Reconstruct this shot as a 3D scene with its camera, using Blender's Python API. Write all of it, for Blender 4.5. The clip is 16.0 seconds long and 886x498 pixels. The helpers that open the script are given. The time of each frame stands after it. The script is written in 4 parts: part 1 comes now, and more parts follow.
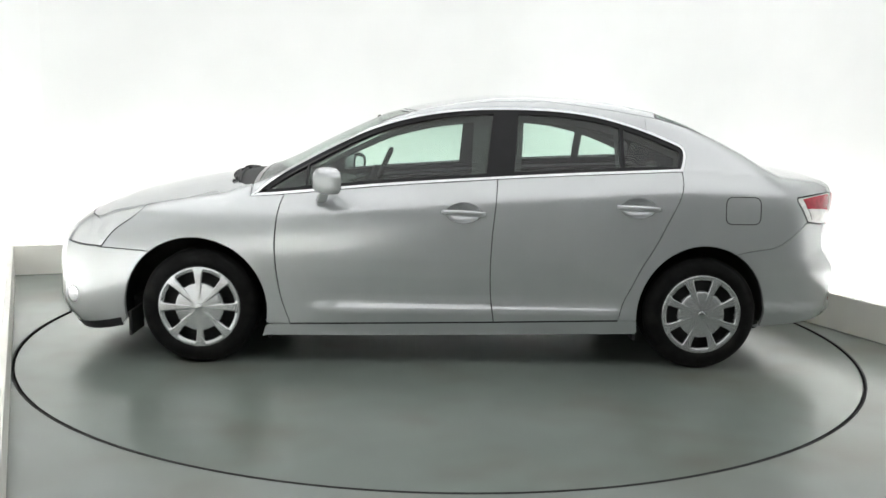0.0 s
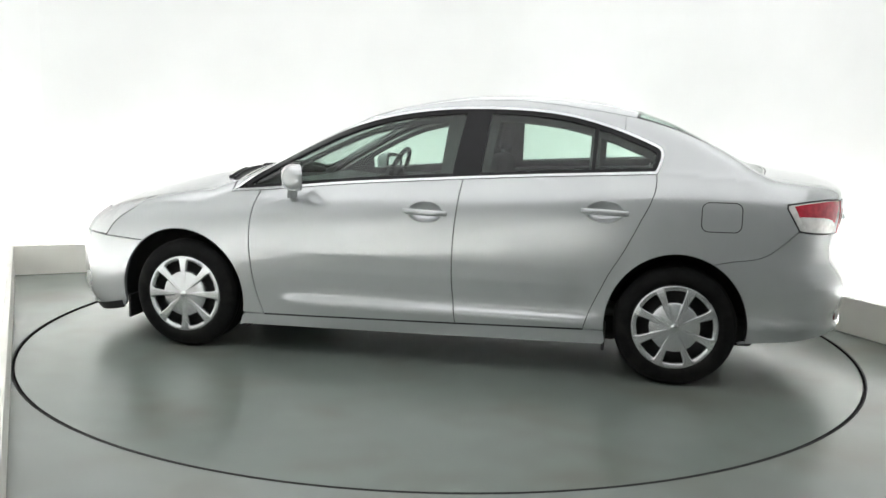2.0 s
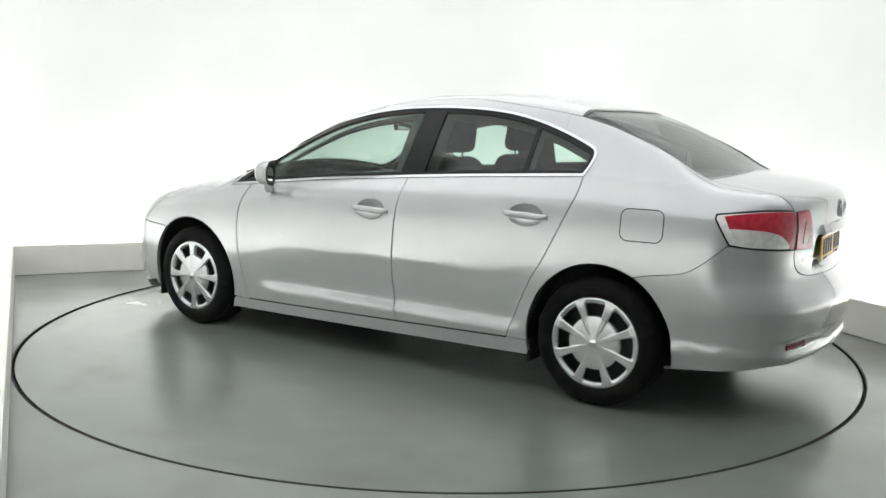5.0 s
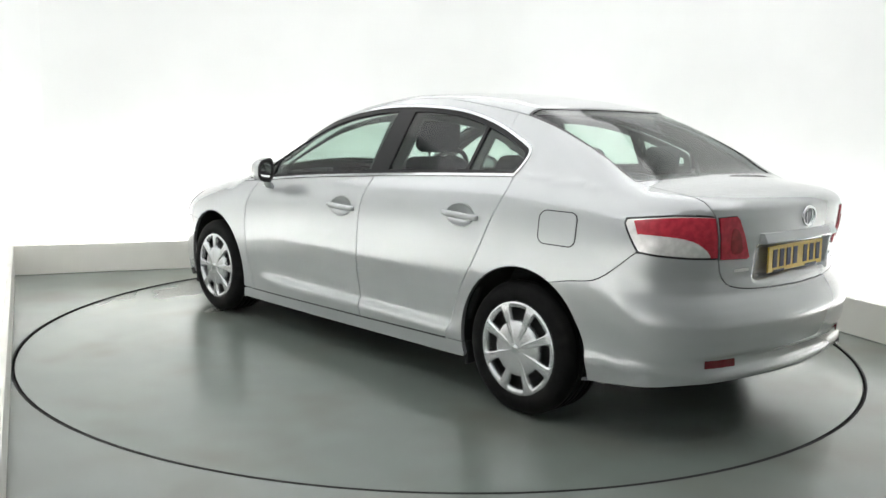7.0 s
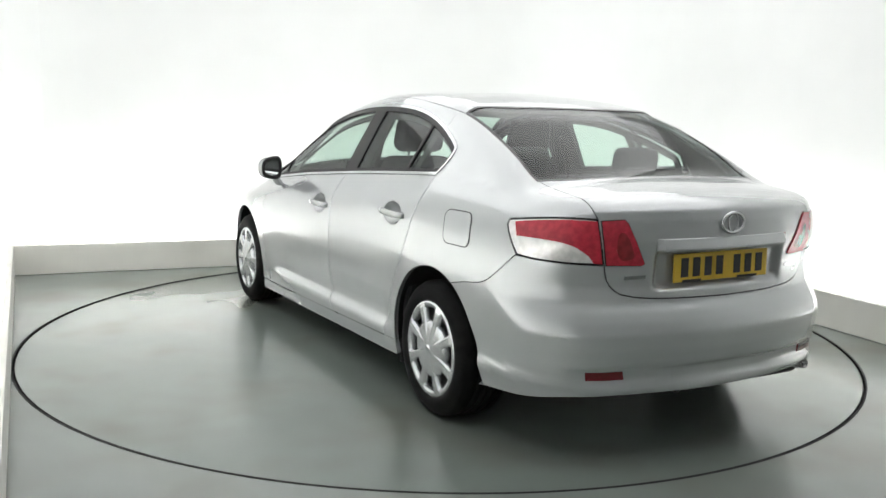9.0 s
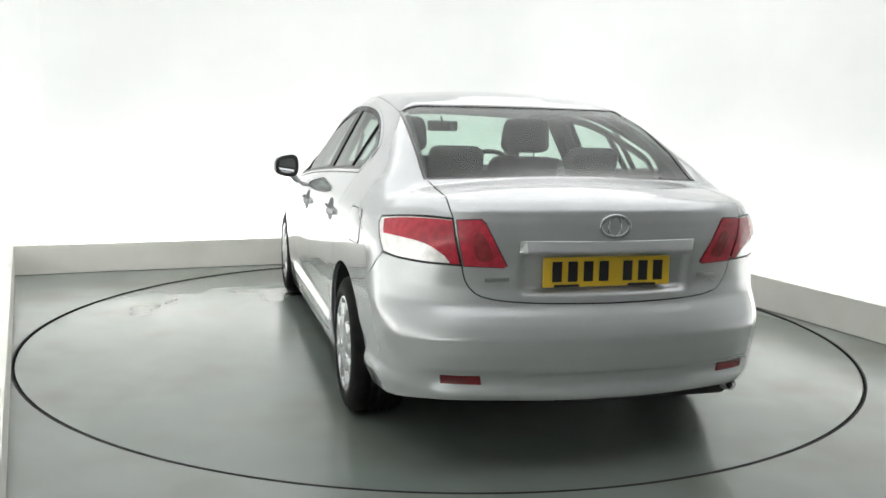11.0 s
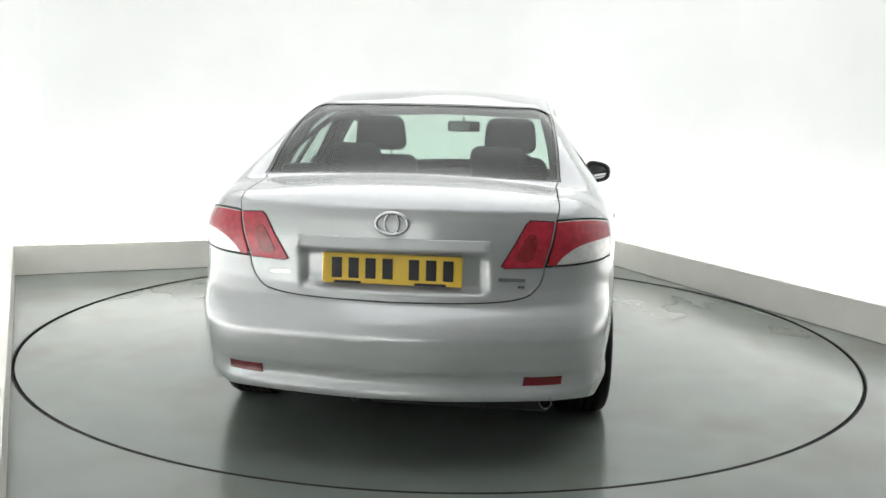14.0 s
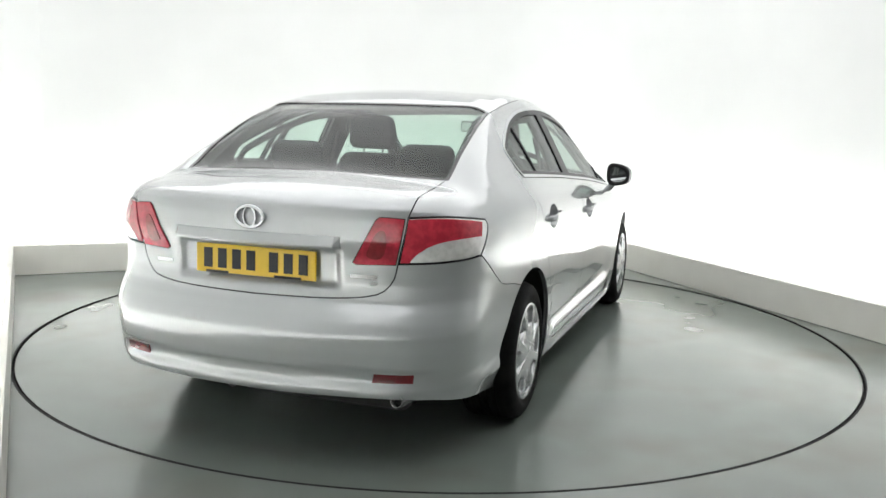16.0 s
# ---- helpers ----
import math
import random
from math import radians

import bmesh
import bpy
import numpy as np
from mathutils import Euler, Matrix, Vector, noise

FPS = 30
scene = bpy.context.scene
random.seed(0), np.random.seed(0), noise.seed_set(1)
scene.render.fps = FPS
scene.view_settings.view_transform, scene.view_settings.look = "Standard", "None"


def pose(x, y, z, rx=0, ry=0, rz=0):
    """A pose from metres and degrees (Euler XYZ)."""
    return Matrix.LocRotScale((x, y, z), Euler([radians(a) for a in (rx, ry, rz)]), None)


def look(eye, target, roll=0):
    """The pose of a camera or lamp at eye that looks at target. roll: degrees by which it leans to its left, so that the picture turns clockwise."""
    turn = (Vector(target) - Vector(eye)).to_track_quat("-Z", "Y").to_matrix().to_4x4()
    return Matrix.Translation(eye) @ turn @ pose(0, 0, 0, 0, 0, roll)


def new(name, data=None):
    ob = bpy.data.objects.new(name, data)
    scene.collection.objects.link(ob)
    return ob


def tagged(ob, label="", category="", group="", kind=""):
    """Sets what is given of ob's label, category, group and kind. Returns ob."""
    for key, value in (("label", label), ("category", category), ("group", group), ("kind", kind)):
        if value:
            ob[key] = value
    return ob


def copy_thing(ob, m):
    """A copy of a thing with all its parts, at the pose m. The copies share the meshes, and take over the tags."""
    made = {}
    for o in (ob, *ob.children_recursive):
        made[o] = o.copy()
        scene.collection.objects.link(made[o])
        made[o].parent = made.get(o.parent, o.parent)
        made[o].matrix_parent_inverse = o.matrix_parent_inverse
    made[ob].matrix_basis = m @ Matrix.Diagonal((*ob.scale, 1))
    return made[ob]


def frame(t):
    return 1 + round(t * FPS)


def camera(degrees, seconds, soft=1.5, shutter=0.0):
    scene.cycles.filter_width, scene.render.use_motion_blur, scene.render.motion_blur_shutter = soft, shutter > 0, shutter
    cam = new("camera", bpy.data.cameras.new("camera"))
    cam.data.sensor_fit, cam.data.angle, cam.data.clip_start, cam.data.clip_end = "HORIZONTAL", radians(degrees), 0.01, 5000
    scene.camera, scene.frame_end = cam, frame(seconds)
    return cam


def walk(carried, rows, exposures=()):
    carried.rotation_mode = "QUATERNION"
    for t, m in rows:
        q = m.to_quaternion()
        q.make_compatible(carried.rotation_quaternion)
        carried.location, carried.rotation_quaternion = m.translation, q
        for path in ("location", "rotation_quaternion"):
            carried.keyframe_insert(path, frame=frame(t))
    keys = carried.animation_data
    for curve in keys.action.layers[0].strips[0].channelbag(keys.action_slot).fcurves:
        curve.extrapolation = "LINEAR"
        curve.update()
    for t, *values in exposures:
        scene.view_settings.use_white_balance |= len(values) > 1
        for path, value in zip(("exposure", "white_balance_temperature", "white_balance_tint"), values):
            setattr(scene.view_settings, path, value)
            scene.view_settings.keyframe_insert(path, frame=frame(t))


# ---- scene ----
# ---------- camera: stands still in the corner by the entrance ----------
cam = camera(54.4, 16.0)
EYE = Vector((0.0, -5.335, 1.321))
AIM = EYE + Vector((math.sin(radians(0.06)), math.cos(radians(0.06)), -math.tan(radians(8.692))))
walk(cam, [(0.0, look(EYE, AIM, 1.427)), (16.0, look(EYE, AIM, 1.427))])

# ---------- world and exposure ----------
world = bpy.data.worlds.new("world")
world.use_nodes = True
world.node_tree.nodes["Background"].inputs["Color"].default_value = (0.8, 0.85, 0.9, 1)
world.node_tree.nodes["Background"].inputs["Strength"].default_value = 0.05
scene.world = world
scene.view_settings.exposure = 0.58
LIGHT = 0.75            # glow of the large soft ceiling panels
WASH = 18.0            # glow of the unseen strip lights, added to wash the walls from behind the plinth
TURN = 22.9            # the room stands turned by this against the view
ROOM = pose(0, 0, 0, 0, 0, TURN)
U0, U1, V0, V1, TOP = -2.48, 2.465, -5.75, 2.56, 3.2
LEFT = ROOM @ pose(-2.575, V1, 0, 0, 0, 3.0) @ pose(-U0, -V1, 0)   # the left wall is not square to the others
RING = 2.437           # turntable radius
SUNK = -0.004          # the turntable lies a little lower than the floor round it
# ---------- materials ----------
def material(name, color, rough=0.5, metal=0.0, vary=0.0, scale=6.0, bump=0.0, bump_scale=200.0, rough_vary=0.0,
             coat=0.0, coat_ior=1.5, emit=None, power=0.0, trans=0.0, ior=1.5, spec=0.5, stain=None, stain_scale=1.2, stain_lo=0.52, stain_hi=0.72):
    m = bpy.data.materials.new(name)
    m.use_nodes = True
    nt = m.node_tree
    b = nt.nodes["Principled BSDF"]
    b.inputs["Base Color"].default_value = (*color, 1)
    b.inputs["Roughness"].default_value = rough
    b.inputs["Metallic"].default_value = metal
    b.inputs["Coat Weight"].default_value = coat
    b.inputs["Coat Roughness"].default_value = 0.02
    b.inputs["Coat IOR"].default_value = coat_ior
    b.inputs["Transmission Weight"].default_value = trans
    b.inputs["IOR"].default_value = ior
    b.inputs["Specular IOR Level"].default_value = spec
    if emit:
        b.inputs["Emission Color"].default_value = (*emit, 1)
        b.inputs["Emission Strength"].default_value = power
    if not (vary or bump or rough_vary or stain):
        return m
    tc = nt.nodes.new("ShaderNodeTexCoord")

    def noise_node(sc, detail=4.0):
        n = nt.nodes.new("ShaderNodeTexNoise")
        n.inputs["Scale"].default_value = sc
        n.inputs["Detail"].default_value = detail
        nt.links.new(tc.outputs["Object"], n.inputs["Vector"])
        return n

    if vary or stain:
        n = noise_node(scale, 2.0)
        ramp = nt.nodes.new("ShaderNodeMapRange")
        ramp.interpolation_type = "SMOOTHSTEP"
        ramp.inputs["From Min"].default_value, ramp.inputs["From Max"].default_value = 0.3, 0.7
        ramp.inputs["To Min"].default_value, ramp.inputs["To Max"].default_value = 1 - vary, 1 + vary
        nt.links.new(n.outputs["Fac"], ramp.inputs["Value"])
        mul = nt.nodes.new("ShaderNodeVectorMath")
        mul.operation = "SCALE"
        mul.inputs[0].default_value = color
        nt.links.new(ramp.outputs["Result"], mul.inputs["Scale"])
        out = mul.outputs["Vector"]
        if stain:
            n2 = noise_node(stain_scale, 2.0)
            r2 = nt.nodes.new("ShaderNodeMapRange")
            r2.interpolation_type = "SMOOTHSTEP"
            r2.inputs["From Min"].default_value, r2.inputs["From Max"].default_value = stain_lo, stain_hi
            r2.inputs["To Max"].default_value = 0.75
            nt.links.new(n2.outputs["Fac"], r2.inputs["Value"])
            mix = nt.nodes.new("ShaderNodeMix")
            mix.data_type = "RGBA"
            mix.inputs[7].default_value = (*stain, 1)
            nt.links.new(r2.outputs["Result"], mix.inputs[0])
            nt.links.new(out, mix.inputs[6])
            out = mix.outputs[2]
        nt.links.new(out, b.inputs["Base Color"])
    if rough_vary:
        n = noise_node(scale * 0.7)
        r = nt.nodes.new("ShaderNodeMapRange")
        r.interpolation_type = "SMOOTHSTEP"
        r.inputs["From Min"].default_value, r.inputs["From Max"].default_value = 0.3, 0.7
        r.inputs["To Min"].default_value, r.inputs["To Max"].default_value = max(0.02, rough - rough_vary), rough + rough_vary
        nt.links.new(n.outputs["Fac"], r.inputs["Value"])
        nt.links.new(r.outputs["Result"], b.inputs["Roughness"])
    if bump:
        n = noise_node(bump_scale, 3.0)
        bp = nt.nodes.new("ShaderNodeBump")
        bp.inputs["Strength"].default_value = bump
        bp.inputs["Distance"].default_value = 0.002
        nt.links.new(n.outputs["Fac"], bp.inputs["Height"])
        nt.links.new(bp.outputs["Normal"], b.inputs["Normal"])
    return m


WALL = material("wall_paint", (0.86, 0.87, 0.86), 0.6, vary=0.015, scale=1.5, bump=0.08, bump_scale=90)
PLINTH = material("plinth_paint", (0.74, 0.73, 0.68), 0.5, vary=0.03, scale=3.0, bump=0.06, bump_scale=60, stain=(0.64, 0.62, 0.55), stain_scale=2.2, stain_lo=0.45, stain_hi=0.85)
FLOOR = material("floor_epoxy", (0.164, 0.188, 0.171), 0.22, vary=0.05, scale=1.6, rough_vary=0.0, ior=1.85,
                 stain=(0.124, 0.114, 0.090), stain_scale=1.7, stain_lo=0.42, stain_hi=0.92)
FLOOR_OUT = material("floor_paint_worn", (0.19, 0.212, 0.194), 0.26, vary=0.06, scale=2.0, ior=1.8,
                     stain=(0.155, 0.145, 0.112), stain_scale=1.3, stain_lo=0.40, stain_hi=0.92)
DARK = material("dark_gap", (0.015, 0.015, 0.015), 0.8, vary=0.3, scale=20)
CEIL = material("ceiling_paint", (0.8, 0.8, 0.8), 0.7, vary=0.02, scale=2)
DIFFUSER = material("diffuser", (0.9, 0.9, 0.9), 0.5, emit=(0.995, 1.0, 1.0), power=LIGHT)
STRIP = material("added_strip_light", (0.9, 0.9, 0.9), 0.5, emit=(0.995, 1.0, 1.0), power=WASH)
EDGE = material("turntable_edge", (0.02, 0.021, 0.02), 0.75, spec=0.12, vary=0.3, scale=12)
FRONT = material("front_wall_grey", (0.24, 0.245, 0.245), 0.5, vary=0.06, scale=3, bump=0.1, bump_scale=30)
ALU = material("aluminium", (0.6, 0.6, 0.6), 0.35, metal=1.0, vary=0.05, scale=20)
def glass_material(name, tint, gloss_rough=0.0, gloss=True):
    """A clear pane: tinted see-through with a Fresnel gloss."""
    m = bpy.data.materials.new(name)
    m.use_nodes = True
    nt = m.node_tree
    for n in list(nt.nodes):
        nt.nodes.remove(n)
    out = nt.nodes.new("ShaderNodeOutputMaterial")
    tr = nt.nodes.new("ShaderNodeBsdfTransparent")
    tr.inputs["Color"].default_value = (*tint, 1)
    gl = nt.nodes.new("ShaderNodeBsdfGlossy")
    gl.inputs["Roughness"].default_value = gloss_rough
    lw = nt.nodes.new("ShaderNodeLayerWeight")
    pw = nt.nodes.new("ShaderNodeMath")
    pw.operation = "POWER"
    pw.inputs[1].default_value = 4.8
    fr = nt.nodes.new("ShaderNodeMath")
    fr.operation = "MULTIPLY_ADD"
    fr.inputs[1].default_value, fr.inputs[2].default_value = 0.9, 0.05
    nt.links.new(lw.outputs["Facing"], pw.inputs[0])
    nt.links.new(pw.outputs[0], fr.inputs[0])
    mix = nt.nodes.new("ShaderNodeMixShader")
    nt.links.new(fr.outputs[0], mix.inputs[0])
    nt.links.new(tr.outputs[0], mix.inputs[1])
    nt.links.new(gl.outputs[0], mix.inputs[2])
    nt.links.new(mix.outputs[0] if gloss else tr.outputs[0], out.inputs[0])
    return m


PAINT = material("silver_paint", (0.465, 0.478, 0.49), 0.21, metal=0.40, vary=0.02, scale=3.0, coat=1.0, coat_ior=1.6, bump=0.012, bump_scale=900)
CHROME = material("chrome", (0.56, 0.57, 0.58), 0.12, metal=1.0, rough_vary=0.03, scale=8)
BLACK = material("gloss_black_trim", (0.009, 0.009, 0.010), 0.3, spec=0.22, vary=0.1, scale=10)
FRIT = material("screen_border", (0.008, 0.008, 0.009), 0.04, spec=0.5, vary=0.05, scale=10, coat=0.6)
PLASTIC = material("black_plastic", (0.012, 0.012, 0.012), 0.55, spec=0.3, vary=0.2, scale=30, bump=0.08, bump_scale=150)
RUBBER = material("tyre_rubber", (0.006, 0.006, 0.006), 0.7, spec=0.12, vary=0.25, scale=18, bump=0.2, bump_scale=300, stain=(0.012, 0.0115, 0.0105), stain_scale=7)
TRIM = material("wheel_trim_silver", (0.54, 0.55, 0.56), 0.26, metal=0.8, vary=0.03, scale=25, coat=0.4)
CLOTH = material("seat_cloth", (0.035, 0.037, 0.04), 0.9, spec=0.1, vary=0.10, scale=12)
DASH = material("dash_plastic", (0.032, 0.033, 0.034), 0.6, vary=0.1, scale=20)
LINER = material("headliner_fabric", (0.45, 0.45, 0.43), 0.95, vary=0.05, scale=30, bump=0.05, bump_scale=120)
GLASS = glass_material("tinted_glass", (0.74, 0.85, 0.795))
GLASS_IN = glass_material("glass_inner_face", (0.96, 0.975, 0.965), gloss=False)
CLEAR = glass_material("lamp_cover", (0.97, 0.97, 0.97))
RED = material("red_lens", (0.46, 0.024, 0.045), 0.14, vary=0.16, scale=38, coat=0.6, bump=0.15, bump_scale=170)
HEADLENS = material("headlight_reflector", (0.84, 0.86, 0.87), 0.14, vary=0.12, scale=14, metal=0.45, coat=0.8, bump=0.15, bump_scale=45)
DEEPRED = material("deep_red_lens", (0.13, 0.008, 0.012), 0.12, vary=0.1, scale=60, coat=0.5)
WHITELENS = material("clear_lens", (0.86, 0.84, 0.83), 0.16, vary=0.10, scale=35, metal=0.35, coat=0.6, bump=0.2, bump_scale=160)
INNERRED = material("inner_red_lens", (0.27, 0.020, 0.028), 0.14, vary=0.14, scale=40, coat=0.6)
PLATE = material("yellow_plate", (0.72, 0.47, 0.03), 0.35, vary=0.02, scale=30)
INK = material("plate_ink", (0.012, 0.012, 0.012), 0.5, vary=0.1, scale=30)
MIRROR = material("mirror_glass", (0.8, 0.82, 0.82), 0.02, metal=1.0)
STEEL = material("exhaust_steel", (0.30, 0.30, 0.30), 0.25, metal=1.0, vary=0.1, scale=40)
UNDER = material("underbody", (0.012, 0.012, 0.012), 0.8, vary=0.3, scale=9)
# ---------- mesh helpers ----------
def link_mesh(name, bm, mat, parent=None, smooth=False, m=None):
    me = bpy.data.meshes.new(name)
    bm.normal_update()
    bm.to_mesh(me)
    bm.free()
    for mt in (mat if isinstance(mat, (list, tuple)) else [mat]):
        me.materials.append(mt)
    if smooth:
        me.shade_smooth()
    ob = new(name, me)
    if parent is not None:
        ob.parent = parent
    if m is not None:
        ob.matrix_basis = m
    return ob


def part(name, bm, mat, parent, label="", smooth=False, m=None):
    return tagged(link_mesh(name, bm, mat, parent, smooth, m), label)


def box(x0, y0, z0, x1, y1, z1, bevel=0.0, seg=2, bm=None):
    b = bmesh.new()
    bmesh.ops.create_cube(b, size=1.0)
    for v in b.verts:
        v.co = Vector(((x0 + x1) / 2 + v.co.x * (x1 - x0), (y0 + y1) / 2 + v.co.y * (y1 - y0), (z0 + z1) / 2 + v.co.z * (z1 - z0)))
    if bevel:
        bmesh.ops.bevel(b, geom=list(b.edges), offset=bevel, segments=seg, affect="EDGES", profile=0.5)
    return b


def join(*bms):
    out = bms[0]
    for b in bms[1:]:
        me = bpy.data.meshes.new("tmp")
        b.to_mesh(me)
        b.free()
        out.from_mesh(me)
        bpy.data.meshes.remove(me)
    return out


def empty(name, m=None, parent=None):
    ob = new(name)
    ob.empty_display_size = 0.1
    if parent is not None:
        ob.parent = parent
    if m is not None:
        ob.matrix_basis = m
    return ob


# ---------- the room ----------
PL = 0.235   # plinth height
GAP = 0.50   # depth of the added trough behind it


def build_room():
    t = 0.12
    # floor slab with a round hole for the turntable
    bm = bmesh.new()
    n = 180
    inner = [bm.verts.new((math.cos(2 * math.pi * i / n) * (RING + 0.006), math.sin(2 * math.pi * i / n) * (RING + 0.006), 0)) for i in range(n)]
    low = [bm.verts.new((v.co.x, v.co.y, -0.06)) for v in inner]
    outer = []
    for v in inner:
        p = ROOM.inverted() @ v.co
        k = 1e9
        for a, lo, hi in ((p.x, U0 - GAP - t, U1 + GAP + t), (p.y, V0 - t, V1 + GAP + t)):
            if a > 1e-6:
                k = min(k, hi / a)
            elif a < -1e-6:
                k = min(k, lo / a)
        outer.append(bm.verts.new(ROOM @ Vector((p.x * k, p.y * k, 0))))
    for i in range(n):
        j = (i + 1) % n
        bm.faces.new((inner[i], outer[i], outer[j], inner[j]))
        bm.faces.new((inner[j], low[j], low[i], inner[i])).material_index = 1
    # corners that the fan cuts off
    for cu, cv in ((U0 - GAP - t, V0 - t), (U1 + GAP + t, V0 - t), (U0 - GAP - t, V1 + GAP + t), (U1 + GAP + t, V1 + GAP + t)):
        c = ROOM @ Vector((cu, cv, 0))
        a = sorted(range(n), key=lambda i: (outer[i].co - c).length)
        i = min(range(n), key=lambda i: abs(math.atan2(c.y, c.x) - math.atan2(inner[i].co.y, inner[i].co.x)))
        for q in (i - 1, i):
            o1, o2 = outer[q % n], outer[(q + 1) % n]
            p1, p2 = ROOM.inverted() @ o1.co, ROOM.inverted() @ o2.co
            if abs(p1.x - p2.x) > 1e-4 and abs(p1.y - p2.y) > 1e-4:
                bm.faces.new((o1, bm.verts.new(c), o2))
    tagged(link_mesh("floor", bm, [FLOOR_OUT, DARK]), "grey-green glossy painted concrete floor with faint stains", "floor", kind="structure")
    # dark ring laid on the floor edge, drawing the shaded gap round the turntable
    bm = bmesh.new()
    runs = [[bm.verts.new((r * math.cos(2 * math.pi * i / n), r * math.sin(2 * math.pi * i / n), z)) for i in range(n)] for r, z in ((RING - 0.004, -0.03), (RING - 0.004, 0.0015), (RING + 0.007, 0.0015), (RING + 0.0075, 0.0003))]
    for a, b in zip(runs, runs[1:]):
        for i in range(n):
            bm.faces.new((a[i], b[i], b[(i + 1) % n], a[(i + 1) % n]))
    bmesh.ops.recalc_face_normals(bm, faces=bm.faces)
    tagged(link_mesh("trim", bm, EDGE), "dark ring that draws the gap round the turntable", "trim", kind="structure")
    bm = bmesh.new()
    bmesh.ops.create_circle(bm, cap_ends=True, radius=RING + 0.3, segments=96, matrix=pose(0, 0, -0.06))
    tagged(link_mesh("turntable_pit", bm, DARK), "dark pit under the turntable gap", "pit", kind="structure")
    # walls, each set back behind a plinth with an added, unseen light trough between
    g = GAP
    walls = (("wall_back", U0 - g - t, V1 + g, U1 + g + t, V1 + g + t), ("wall_right", U1 + g, V0, U1 + g + t, V1 + g), ("wall_left", U0 - g - t, V0 + 0.05, U0 - g, V1 + g))
    for name, x0, y0, x1, y1 in walls:
        ob = link_mesh(name, box(x0, y0, 0, x1, y1, TOP), WALL, m=LEFT if name == "wall_left" else ROOM)
        tagged(ob, "bright white studio wall washed with light", "wall", kind="structure")
    for x0, y0, x1, y1, at in ((U0 - 0.14, V1, U1 + 0.04, V1 + 0.04, ROOM), (U1, V0 + 0.002, U1 + 0.04, V1 - 0.002, ROOM), (U0 - 0.04, V0 + 0.05, U0, V1 - 0.004, LEFT)):
        bb = link_mesh("baseboard", box(x0, y0, 0.002, x1, y1, PL, 0.004, 2), PLINTH, m=at)
        tagged(bb, "low pale grey plinth along the foot of the wall", "baseboard", kind="structure")
    # unseen wall behind the camera; its grey keeps reflections in the car darker
    ob = link_mesh("wall_front", box(U0 - g - t, V0 - t, 0, U1 + g + t, V0, TOP), FRONT, m=ROOM)
    tagged(ob, "plain grey unseen wall on the entrance side", "wall", kind="structure")
    ob = link_mesh("ceiling", box(U0 - g - t, V0 - t, TOP, U1 + g + t, V1 + g + t, TOP + t), CEIL, m=ROOM)
    tagged(ob, "white painted ceiling", "ceiling", kind="structure")
    # rounded wall corners
    for cu, sx in ((U1 + g, 1), (U0 - g, -1)):
        bm = bmesh.new()
        r, rows = 0.9, []
        for k in range(17):
            a = math.pi / 2 * k / 16
            for q in (r, r + 0.03):
                x, y = cu - sx * r + sx * min(q * math.cos(a), r + 0.02), V1 + g - r + min(q * math.sin(a), r + 0.02)
                rows.append((bm.verts.new((x, y, 0.003)), bm.verts.new((x, y, TOP - 0.003))))
        for k in range(16):
            for o in (0, 1):
                a, b = rows[2 * k + o], rows[2 * k + 2 + o]
                bm.faces.new((a[0], b[0], b[1], a[1]))
        bmesh.ops.recalc_face_normals(bm, faces=bm.faces)
        ob = link_mesh("wall_corner", bm, WALL, smooth=True, m=(ROOM if sx > 0 else LEFT) @ pose(0, -0.002, 0))
        tagged(ob, "rounded white corner between two studio walls", "wall", kind="structure")
    # unseen strip lights, added in the trough to brighten the walls and the car
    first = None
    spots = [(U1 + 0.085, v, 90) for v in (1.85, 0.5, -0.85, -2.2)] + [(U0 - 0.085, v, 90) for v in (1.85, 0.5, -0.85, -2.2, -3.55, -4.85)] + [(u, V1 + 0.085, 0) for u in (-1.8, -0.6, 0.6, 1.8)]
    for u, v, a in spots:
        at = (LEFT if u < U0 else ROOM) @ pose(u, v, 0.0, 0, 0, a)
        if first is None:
            lamp = empty("added_strip_light", at)
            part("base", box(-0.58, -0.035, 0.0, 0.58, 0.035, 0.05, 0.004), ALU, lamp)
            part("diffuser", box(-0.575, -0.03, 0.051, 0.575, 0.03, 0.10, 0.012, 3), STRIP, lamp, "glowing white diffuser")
            tagged(lamp, "unseen glowing strip light added behind the plinth to wash the wall", "strip light", "strip lights")
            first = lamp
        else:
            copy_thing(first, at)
    # soft ceiling panels
    first = None
    for u in (-1.83, 0.0, 1.83):
        for v in (1.9, 0.28, -1.34, -2.96):
            at = ROOM @ pose(u, v, TOP)
            if first is None:
                lamp = empty("ceiling_light", at)
                fr = join(box(-0.91, -0.805, -0.05, 0.91, -0.795, 0), box(-0.91, 0.795, -0.05, 0.91, 0.805, 0), box(-0.91, -0.795, -0.05, -0.90, 0.795, 0), box(0.90, -0.795, -0.05, 0.91, 0.795, 0))
                part("frame", fr, WALL, lamp)
                part("diffuser", box(-0.913, -0.808, -0.065, 0.913, 0.808, -0.051), DIFFUSER, lamp, "softly glowing white diffuser")
                tagged(lamp, "large softly glowing white ceiling panel", "ceiling light", "ceiling lights")
                first = lamp
            else:
                copy_thing(first, at)


build_room()


